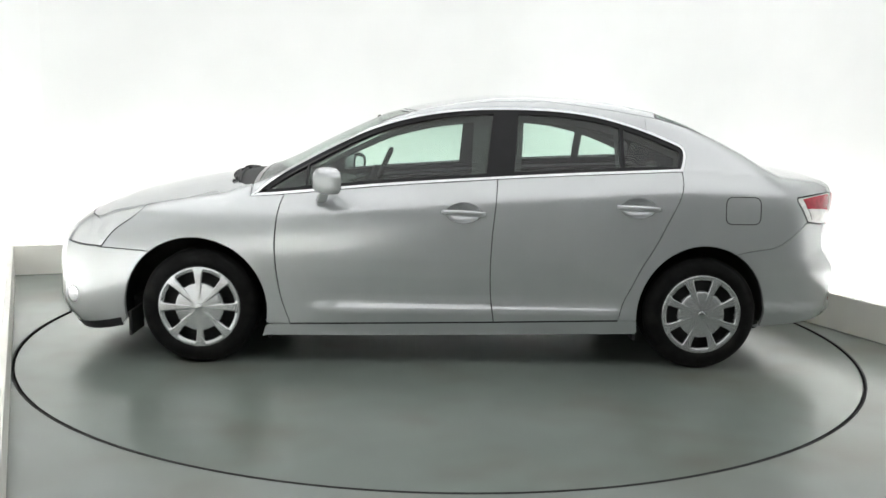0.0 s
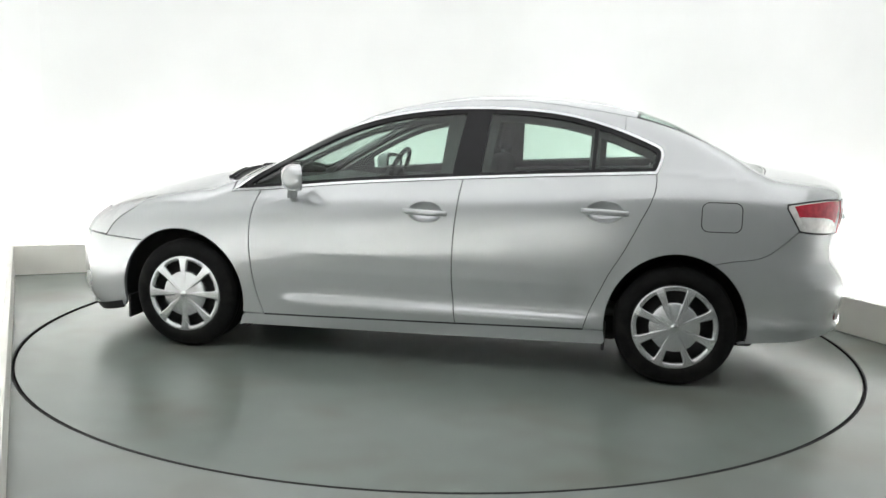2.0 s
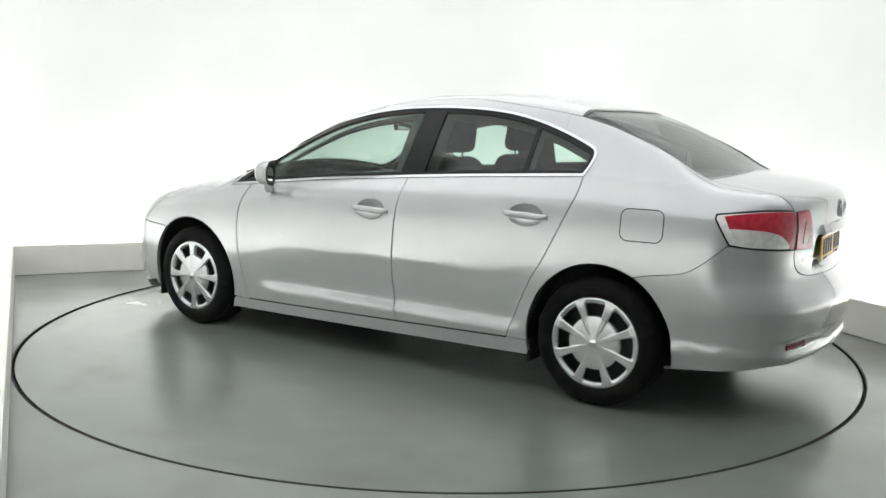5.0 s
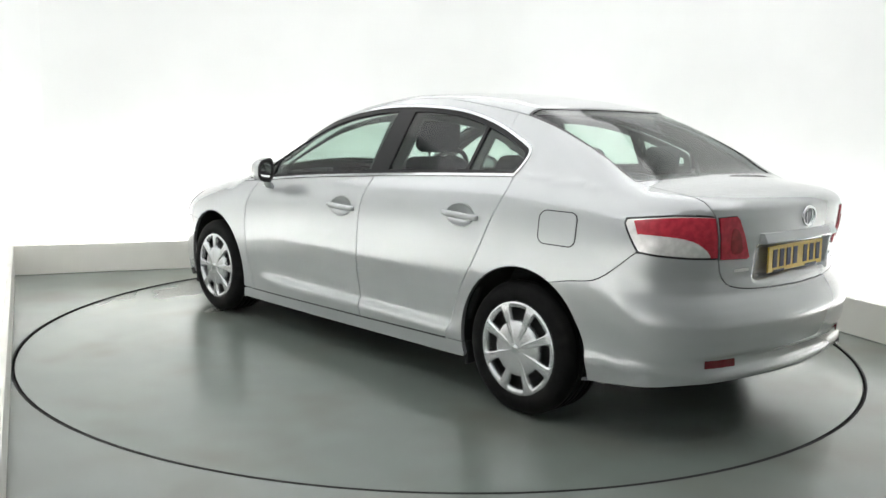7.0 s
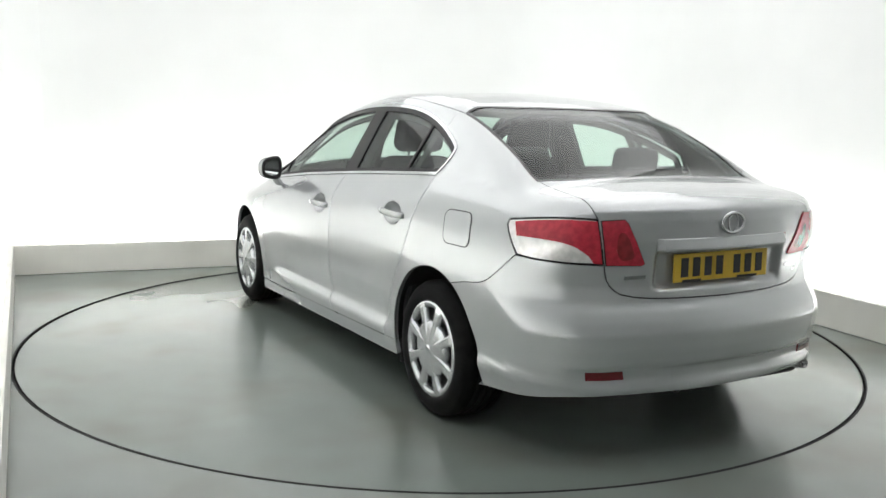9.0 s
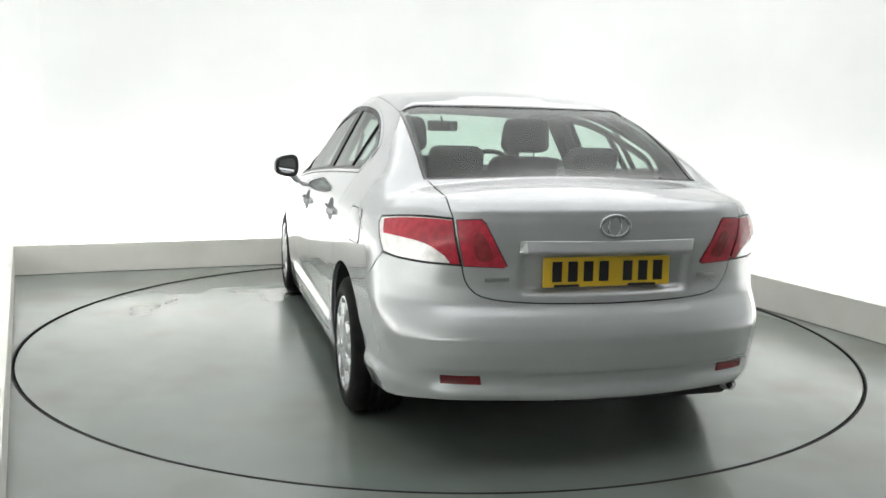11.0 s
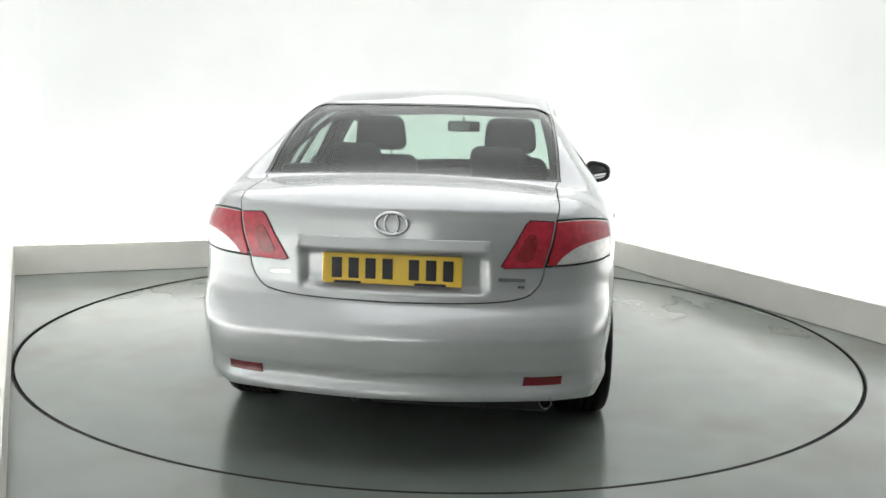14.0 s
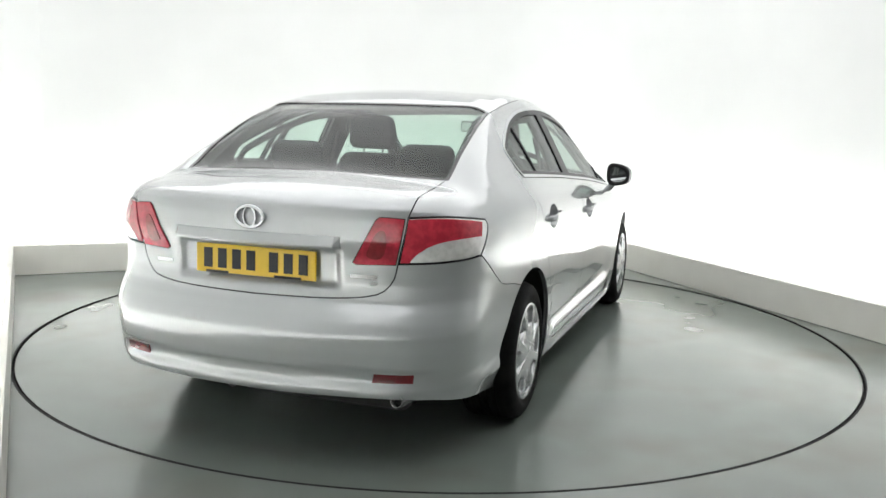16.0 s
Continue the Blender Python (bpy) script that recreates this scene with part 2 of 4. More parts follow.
def build_turntable():
    base = empty("turntable", pose(0, 0, SUNK))
    bm = bmesh.new()
    bmesh.ops.create_circle(bm, cap_ends=True, radius=RING - 0.012, segments=180)
    r = bmesh.ops.extrude_face_region(bm, geom=list(bm.faces))
    for e in r["geom"]:
        if isinstance(e, bmesh.types.BMVert):
            e.co.z = -0.05
    bmesh.ops.recalc_face_normals(bm, faces=bm.faces)
    part("disc", bm, FLOOR, base)
    # dark ring added round the disc to strengthen its gap line
    bm = bmesh.new()
    n, rows = 180, []
    for r, z in ((RING - 0.0115, -0.04), (RING - 0.0115, 0.0), (RING - 0.013, 0.0012), (RING - 0.015, 0.001)):
        rows.append([bm.verts.new((r * math.cos(2 * math.pi * i / n), r * math.sin(2 * math.pi * i / n), z)) for i in range(n)])
    for a, b in zip(rows, rows[1:]):
        for i in range(n):
            bm.faces.new((a[i], a[(i + 1) % n], b[(i + 1) % n], b[i]))
    bmesh.ops.recalc_face_normals(bm, faces=bm.faces)
    part("gap_ring", bm, EDGE, base, "dark ring added to draw the gap line", True)
    return tagged(base, "round grey-green painted turntable flush with the floor", "turntable")


turntable = build_turntable()
# ---------- the car: its skin as one smooth surface ----------
# x forward, y to the car's left, z up; the wheels stand on z = 0


def curve(points, sigma):
    """A smooth function through about the given points (x, value)."""
    p = np.array(sorted(points), float)
    xs = np.linspace(p[0, 0] - 0.6, p[-1, 0] + 0.6, 1600)
    lo, hi = (p[1] - p[0]) / (p[1, 0] - p[0, 0]), (p[-1] - p[-2]) / (p[-1, 0] - p[-2, 0])
    v = np.interp(xs, p[:, 0], p[:, 1])
    v = np.where(xs < p[0, 0], p[0, 1] + lo[1] * (xs - p[0, 0]), np.where(xs > p[-1, 0], p[-1, 1] + hi[1] * (xs - p[-1, 0]), v))
    d = xs[1] - xs[0]
    k = np.arange(-int(3 * sigma / d) - 1, int(3 * sigma / d) + 2)
    w = np.exp(-0.5 * (k * d / sigma) ** 2)
    v = np.convolve(np.pad(v, len(k), "edge"), w / w.sum(), "same")[len(k):-len(k)]
    return lambda x: np.interp(x, xs, v)


def smooth01(a, b, x):
    t = np.clip((x - a) / (b - a), 0, 1)
    return t * t * (3 - 2 * t)


WIDTH = curve([(-2.3, 0.76), (-2.05, 0.81), (-1.84, 0.836), (-1.6, 0.862), (-1.2, 0.885), (-0.5, 0.89), (0.3, 0.900), (0.9, 0.908), (1.35, 0.908), (1.7, 0.874), (1.95, 0.818), (2.2, 0.722)], 0.12)
BELT = curve([(-2.3, 0.965), (-1.9, 1.02), (-1.6, 1.05), (-1.21, 1.063), (-0.87, 1.045), (-0.22, 1.003), (0.33, 0.96), (0.92, 0.90), (1.35, 0.858), (1.64, 0.822), (1.94, 0.775), (2.2, 0.71)], 0.08)
SHOULDER = curve([(-0.6, 0.0), (-0.4, 0.0), (-0.2, 0.004), (-0.13, 0.012), (-0.07, 0.040), (0.0, 0.098), (0.1, 0.146), (0.2, 0.197), (0.3, 0.25), (0.42, 0.318), (0.5, 0.37)], 0.028)
LOWER = curve([(0.1, 0.05), (0.16, 0.035), (0.22, 0.02), (0.26, 0.010), (0.295, 0.002), (0.31, 0.004), (0.34, 0.025), (0.38, 0.025), (0.48, 0.008), (0.58, 0.0), (0.8, 0.0)], 0.007)
PLAIN = curve([(0.1, 0.05), (0.16, 0.035), (0.24, 0.022), (0.35, 0.012), (0.48, 0.004), (0.6, 0.0), (0.8, 0.0)], 0.02)
SPINE = curve([(2.27, 0.60), (2.19, 0.715), (2.05, 0.79), (1.85, 0.862), (1.6, 0.922), (1.35, 0.97), (1.15, 1.005), (1.08, 1.02), (0.95, 1.075), (0.7, 1.205), (0.4, 1.345), (0.2, 1.398), (0.0, 1.434),
               (-0.2, 1.46), (-0.45, 1.466), (-0.7, 1.458), (-0.9, 1.438), (-1.1, 1.392), (-1.3, 1.322), (-1.5, 1.222), (-1.7, 1.118), (-1.80, 1.088), (-1.9, 1.079), (-2.05, 1.06), (-2.16, 1.03), (-2.3, 0.99)], 0.025)
SWEEP = curve([(2.2, 0.0), (1.4, 0.0), (1.1, 0.16), (0.5, 0.16), (0.1, 0.08), (-0.5, 0.0), (-1.1, -0.05), (-1.7, -0.04), (-2.2, -0.06)], 0.1)
TAIL = curve([(0.18, -2.10), (0.25, -2.20), (0.28, -2.24), (0.305, -2.262), (0.33, -2.258), (0.345, -2.244), (0.385, -2.244), (0.40, -2.262), (0.46, -2.272), (0.525, -2.275), (0.56, -2.262), (0.60, -2.236), (0.64, -2.205), (0.70, -2.196),
              (0.80, -2.202), (0.87, -2.214), (0.95, -2.215), (0.99, -2.208), (1.02, -2.19), (1.06, -2.12)], 0.006)
TAIL_SIDE = curve([(0.18, -2.16), (0.25, -2.225), (0.32, -2.25), (0.37, -2.256), (0.385, -2.262), (0.46, -2.272), (0.525, -2.275), (0.56, -2.262), (0.60, -2.236), (0.64, -2.205), (0.70, -2.196), (0.80, -2.202), (0.87, -2.214), (0.95, -2.215), (0.99, -2.208), (1.02, -2.19), (1.06, -2.12)], 0.008)
NOSE = curve([(0.12, 2.16), (0.2, 2.25), (0.27, 2.275), (0.35, 2.27), (0.5, 2.275), (0.6, 2.25), (0.68, 2.21), (0.76, 2.125), (0.85, 1.96)], 0.02)


def smax(a, b, k):
    h = np.maximum(k - np.abs(a - b), 0) / k
    return np.maximum(a, b) + h * h * k / 4


def skin(p):
    """Below 0 inside the car's skin, above 0 outside."""
    x, y, z = p[:, 0], np.abs(p[:, 1]), p[:, 2]
    dz = z - BELT(x)
    up = SHOULDER(dz)
    up = 0.098 * np.minimum(up / 0.098, 1) + np.maximum(up - 0.098, 0) * (1 + 0.5 * np.clip((-x - 0.5) / 0.75, 0, 1.4))
    groove = smooth01(0.85, 0.55, x) * smooth01(-1.0, -0.85, x)
    tuck = (0.30 * np.maximum(0, 0.315 - z) + 0.009 * smooth01(0.52, 0.385, z) * smooth01(0.335, 0.368, z) * smooth01(-2.08, -1.85, x)) * smooth01(-1.55, -1.68, x)
    side = y - (WIDTH(x) - up - groove * LOWER(z) - (1 - groove) * PLAIN(z) - tuck)
    top = z - (SPINE(x + SWEEP(x) * y * y) - (0.095 + 0.085 * smooth01(1.0, 1.3, x) - 0.075 * smooth01(-0.8, -1.2, x) * smooth01(-1.85, -1.55, x)) * y * y)
    recess = 0.030 * smooth01(0.365, 0.315, y) * smooth01(0.668, 0.712, z) * smooth01(0.848, 0.818, z)
    step = smooth01(0.74, 0.60, y)
    rear = TAIL(z) * step + TAIL_SIDE(z) * (1 - step) + recess + 0.23 * y ** 2 + 0.12 * y ** 4 - x
    front = x - (NOSE(z) - 0.20 * y ** 2 - 0.20 * y ** 4)
    ends = np.maximum(rear, front)
    return smax(smax(side, ends, 0.20), top, 0.075 - 0.045 * smooth01(-1.75, -2.05, x))


def skin_normal(p):
    e = 0.002
    g = np.stack([skin(p + d) - skin(p - d) for d in np.eye(3) * e], -1)
    return g / np.linalg.norm(g, axis=1)[:, None]


def shoot(o, d, far=3.0):
    """From the points o inside along d to the skin."""
    lo, hi = np.zeros(len(d)), np.full(len(d), far)
    for _ in range(34):
        mid = (lo + hi) / 2
        inside = skin(o + d * mid[:, None]) < 0
        lo, hi = np.where(inside, mid, lo), np.where(inside, hi, mid)
    return o + d * lo[:, None]


class Side:
    """The flank, laid out by x and z."""
    def flat(self, p):
        return p[:, [0, 2]]

    def lift(self, q):
        o = np.stack([q[:, 0], np.zeros(len(q)), q[:, 1]], -1)
        return shoot(o, np.tile([0.0, 1.0, 0.0], (len(q), 1)), 1.3)


class Top:
    """Bonnet, screens and roof, laid out by x and y."""
    def flat(self, p):
        return p[:, [0, 1]]

    def lift(self, q):
        o = np.stack([q[:, 0], q[:, 1], np.full(len(q), 0.45)], -1)
        return shoot(o, np.tile([0.0, 0.0, 1.0], (len(q), 1)), 1.4)


class Round:
    """An end of the car, laid out by the angles seen from a point inside."""
    def __init__(self, x, z, way):
        self.o, self.way = np.array([x, 0.0, z]), way

    def flat(self, p):
        d = p - self.o
        return np.stack([np.arctan2(d[:, 1], d[:, 0] * self.way), np.arctan2(d[:, 2], np.hypot(d[:, 0], d[:, 1]))], -1)

    def lift(self, q):
        c = np.cos(q[:, 1])
        d = np.stack([self.way * c * np.cos(q[:, 0]), c * np.sin(q[:, 0]), np.sin(q[:, 1])], -1)
        return shoot(np.tile(self.o, (len(q), 1)), d, 3.0)


SIDE, TOPS, REAR, FORE = Side(), Top(), Round(-1.3, 0.62, -1), Round(1.3, 0.45, 1)


def spline(points, step=0.025):
    """Points along a soft curve through the given ones."""
    p = np.array(points, float)
    if len(p) == 2:
        n = max(2, int(np.linalg.norm(p[1] - p[0]) / step) + 1)
        return p[0] + (p[1] - p[0]) * np.linspace(0, 1, n)[:, None]
    q = np.vstack([2 * p[0] - p[1], p, 2 * p[-1] - p[-2]])
    out = []
    for i in range(1, len(q) - 2):
        a, b, c, d = q[i - 1:i + 3]
        n = max(1, int(np.linalg.norm(c - b) / step))
        t = (np.arange(n) / n)[:, None]
        out.append(0.5 * (2 * b + (c - a) * t + (2 * a - 5 * b + 4 * c - d) * t ** 2 + (3 * b - a - 3 * c + d) * t ** 3))
    return np.vstack(out + [p[-1:]])


def on_side(points, step=0.025):
    return SIDE.lift(spline(points, step))


def on_top(points, step=0.025):
    return TOPS.lift(spline(points, step))


def ring(*runs):
    """One closed outline out of several runs, end to end."""
    out = []
    for r in runs:
        for p in r:
            if not out or np.linalg.norm(p - out[-1]) > 1e-3:
                out.append(p)
    while np.linalg.norm(out[0] - out[-1]) < 1e-3:
        out.pop()
    return np.array(out)


def both(half):
    """A half outline from centre to centre, closed by its mirror image."""
    m = half[::-1] * [1, -1, 1]
    return ring(half, m)


def inside(poly, q):
    x, y = q[:, 0], q[:, 1]
    res = np.zeros(len(q), bool)
    for a, b in zip(poly, np.roll(poly, -1, 0)):
        cross = (a[1] > y) != (b[1] > y)
        res ^= cross & (x < (b[0] - a[0]) * (y - a[1]) / (b[1] - a[1] + 1e-15) + a[0])
    return res


def inset(poly, d):
    e = np.roll(poly, -1, 0) - poly
    area = np.sum(poly[:, 0] * np.roll(poly[:, 1], -1) - poly[:, 1] * np.roll(poly[:, 0], -1))
    n = np.stack([-e[:, 1], e[:, 0]], -1) / (np.linalg.norm(e, axis=1)[:, None] + 1e-12) * (1 if area > 0 else -1)
    m = n + np.roll(n, 1, 0)
    m /= np.maximum(np.sum(m * n, 1), 0.35)[:, None]
    return poly + m * d


def panel(name, outline, lay, mat, parent, label="", gap=0.002, step=0.03, holes=(), lift=0.0, depth=0.022, mirror=False, thick=False):
    """A piece of the skin within an outline: a curved sheet with turned-in edges. lift: its height over the skin, a number or a function of the layout."""
    from mathutils.geometry import delaunay_2d_cdt
    loops = [inset(lay.flat(outline), gap)] + [inset(lay.flat(h), -gap) for h in holes]
    pts = np.vstack(loops)
    edges, at = [], 0
    for l in loops:
        edges += [(at + i, at + (i + 1) % len(l)) for i in range(len(l))]
        at += len(l)
    lo, hi = loops[0].min(0), loops[0].max(0)
    gx, gy = np.meshgrid(np.arange(lo[0], hi[0], step), np.arange(lo[1], hi[1], step * 0.866))
    gx[1::2] += step / 2
    g = np.stack([gx.ravel(), gy.ravel()], -1)
    ok = inside(loops[0], g)
    for l in loops[1:]:
        ok &= ~inside(l, g)
    g = g[ok]
    if len(g):
        near = np.min(np.linalg.norm(g[:, None] - pts[None], axis=2), 1)
        g = g[near > 0.45 * step]
    allp = np.vstack([pts, g]) if len(g) else pts
    vs, _, fs, *_ = delaunay_2d_cdt([Vector(p) for p in allp], edges, [], 0, 1e-6)
    q = np.array([tuple(v) for v in vs])
    fs = np.array([f for f in fs if len(f) == 3])
    c = q[fs].mean(1)
    ok = inside(loops[0], c)
    for l in loops[1:]:
        ok &= ~inside(l, c)
    fs = fs[ok]
    s3 = lay.lift(q)
    nn = skin_normal(s3)
    up = lift(q) if callable(lift) else np.full(len(q), lift)
    s3 = s3 + nn * up[:, None]
    # faces look outwards
    fn = np.cross(s3[fs[:, 1]] - s3[fs[:, 0]], s3[fs[:, 2]] - s3[fs[:, 0]])
    flip = np.sum(fn * nn[fs[:, 0]], 1) < 0
    fs[flip] = fs[flip][:, ::-1]
    if callable(lift):
        acc = np.zeros_like(s3)
        fn = np.cross(s3[fs[:, 1]] - s3[fs[:, 0]], s3[fs[:, 2]] - s3[fs[:, 0]])
        for k in range(3):
            np.add.at(acc, fs[:, k], fn)
        nn = acc / (np.linalg.norm(acc, axis=1)[:, None] + 1e-12)
    verts, norms, faces = [s3], [nn], [fs]
    cnt = len(s3)
    cut = {}
    for f in fs:
        for k in range(3):
            a, b = int(f[k]), int(f[(k + 1) % 3])
            if (b, a) in cut:
                del cut[(b, a)]
            else:
                cut[(a, b)] = 1
    if thick:
        verts.append(s3 - nn * depth)
        norms.append(-nn)
        faces.append(fs[:, ::-1] + cnt)
        cnt *= 2
    quads, rv, rn = [], [], []
    for a, b in cut:
        t = s3[b] - s3[a]
        o = np.cross(t, nn[a])
        o /= np.linalg.norm(o) + 1e-12
        rv += [s3[a], s3[b], s3[b] - nn[b] * depth, s3[a] - nn[a] * depth]
        rn += [o] * 4
        k = cnt + len(rv) - 4
        quads.append((k + 3, k + 2, k + 1, k))
    V = np.vstack(verts + [np.array(rv)])
    N = np.vstack(norms + [np.array(rn)])
    tri = np.vstack(faces).tolist()
    used = np.zeros(len(V), bool)
    used[np.unique(np.vstack(faces))] = True
    used[cnt:] = True
    idx = np.cumsum(used) - 1
    polys = [[int(idx[i]) for i in f] for f in tri + quads]
    V, N = V[used], N[used]
    obs = []
    for sgn in ((1, -1) if mirror else (1,)):
        me = bpy.data.meshes.new(name)
        k = np.array([1, sgn, 1])
        me.from_pydata((V * k).tolist(), [], [p if sgn > 0 else p[::-1] for p in polys])
        me.materials.append(mat)
        if mat is GLASS:
            me.materials.append(GLASS_IN)
            me.polygons.foreach_set("material_index", [0 if i < len(fs) else 1 for i in range(len(polys))])
        me.shade_smooth()
        me.normals_split_custom_set_from_vertices((N * k).tolist())
        ob = new(name, me)
        ob.parent = parent
        obs.append(tagged(ob, label))
    return obs


def strip(name, line, lay, width, lift, mat, parent, label="", mirror=False, depth=0.012):
    """A narrow band of trim along a line on the skin."""
    q = lay.flat(line)
    t = np.gradient(q, axis=0)
    n = np.stack([-t[:, 1], t[:, 0]], -1) / np.linalg.norm(t, axis=1)[:, None]
    o = np.vstack([lay.lift(q + n * width / 2), lay.lift((q - n * width / 2)[::-1])])
    return panel(name, o, lay, mat, parent, label, gap=0.0, step=0.05, lift=lift, depth=depth, mirror=mirror)


# ---------- lines of the car ----------
HUB = {"f": (1.343, 0.29), "r": (-1.337, 0.295)}
WHEEL_R = 0.306


FORWARD = 0.027        # the front arches reach further ahead of the wheel than behind it


def arch(k, a0, a1, a=0.352, b=0.38, n=40):
    cx, cz = HUB[k]
    if k == "f":
        cx, a = cx + FORWARD, a + FORWARD
    t = np.radians(np.linspace(a0, a1, n))
    return SIDE.lift(np.stack([cx + a * np.cos(t), cz + b * np.sin(t)], -1))


DLO_TOP = [(1.085, 0.886), (0.98, 0.975), (0.854, 1.055), (0.638, 1.171), (0.49, 1.242), (0.341, 1.295), (0.189, 1.333), (0.036, 1.358), (-0.117, 1.373), (-0.272, 1.379), (-0.426, 1.379), (-0.581, 1.372), (-0.735, 1.354), (-0.889, 1.32), (-1.041, 1.272), (-1.17, 1.221)]
DLO_TAIL = [(-1.17, 1.221), (-1.222, 1.194), (-1.238, 1.16), (-1.228, 1.11), (-1.208, 1.064)]
DLO_LOW = [(-1.208, 1.064), (-0.87, 1.045), (-0.566, 1.027), (-0.221, 1.003), (0.333, 0.96), (0.626, 0.931), (0.916, 0.90), (1.085, 0.886)]
dlo = ring(on_side(DLO_TOP), on_side(DLO_TAIL, 0.012), on_side(DLO_LOW))
B_GAP = on_side([(-0.219, 1.003), (-0.205, 0.85), (-0.192, 0.707), (-0.187, 0.527), (-0.195, 0.375), (-0.213, 0.243)])
R_GAP = on_side([(-0.881, 0.262), (-0.905, 0.345), (-0.945, 0.44), (-1.0, 0.56), (-1.06, 0.663), (-1.127, 0.80), (-1.188, 0.931), (-1.208, 1.0), (-1.208, 1.064)])
F_GAP = on_side([(0.868, 0.218), (0.913, 0.357), (0.939, 0.507), (0.947, 0.656), (0.932, 0.818), (0.909, 0.901)])
LOW_F = on_side([(-0.213, 0.243), (0.868, 0.218)])
LOW_R = on_side([(-0.881, 0.262), (-0.213, 0.243)])


def low_edge(x0, x1):
    p = np.array(DLO_LOW[::-1])
    xs = np.linspace(x0, x1, 40)
    return SIDE.lift(np.stack([xs, np.interp(xs, p[::-1, 0], p[::-1, 1])], -1))


HOOD_SIDE = on_top([(1.93, 0.665), (1.62, 0.702), (1.40, 0.715), (1.25, 0.71), (1.13, 0.69)])
SCREEN_SIDE = on_top([(1.085, 0.725), (0.95, 0.695), (0.7, 0.645), (0.45, 0.598), (0.22, 0.562)])
ROOF_SIDE = on_top([(0.22, 0.562), (-0.2, 0.560), (-0.7, 0.565), (-1.1, 0.578)])
BACK_SIDE = on_top([(-1.1, 0.578), (-1.3, 0.593), (-1.5, 0.604), (-1.745, 0.612)])
lid_edge = REAR.lift(REAR.flat(spline([(-1.745, 0.612, 1.08), (-1.9, 0.611, 1.055), (-2.03, 0.604, 1.03), (-2.08, 0.595, 0.99), (-2.1, 0.585, 0.955)])))
lid_lamp = REAR.lift(REAR.flat(spline([(-2.1, 0.585, 0.955), (-2.11, 0.572, 0.87), (-2.12, 0.558, 0.785)])))
lid_low = REAR.lift(REAR.flat(spline([(-2.12, 0.558, 0.785), (-2.12, 0.545, 0.73), (-2.14, 0.515, 0.684), (-2.16, 0.45, 0.662), (-2.19, 0.3, 0.65), (-2.2, 0.0, 0.645)])))
lamp_top = REAR.lift(REAR.flat(spline([(-2.1, 0.585, 0.955), (-2.0, 0.70, 0.956), (-1.90, 0.785, 0.950), (-1.845, 0.81, 0.944)])))
lamp_out = REAR.lift(REAR.flat(spline([(-1.845, 0.81, 0.944), (-1.835, 0.81, 0.92), (-1.865, 0.81, 0.86), (-1.895, 0.80, 0.806)])))
lamp_low = REAR.lift(REAR.flat(spline([(-1.895, 0.80, 0.806), (-1.96, 0.76, 0.795), (-2.05, 0.67, 0.787), (-2.12, 0.558, 0.785)])))
bump_seam = REAR.lift(REAR.flat(np.vstack([arch("r", 118, 119, n=2)[:1], on_side([(-1.60, 0.652), (-1.72, 0.672), (-1.80, 0.72), (-1.895, 0.806)])[0:]])))


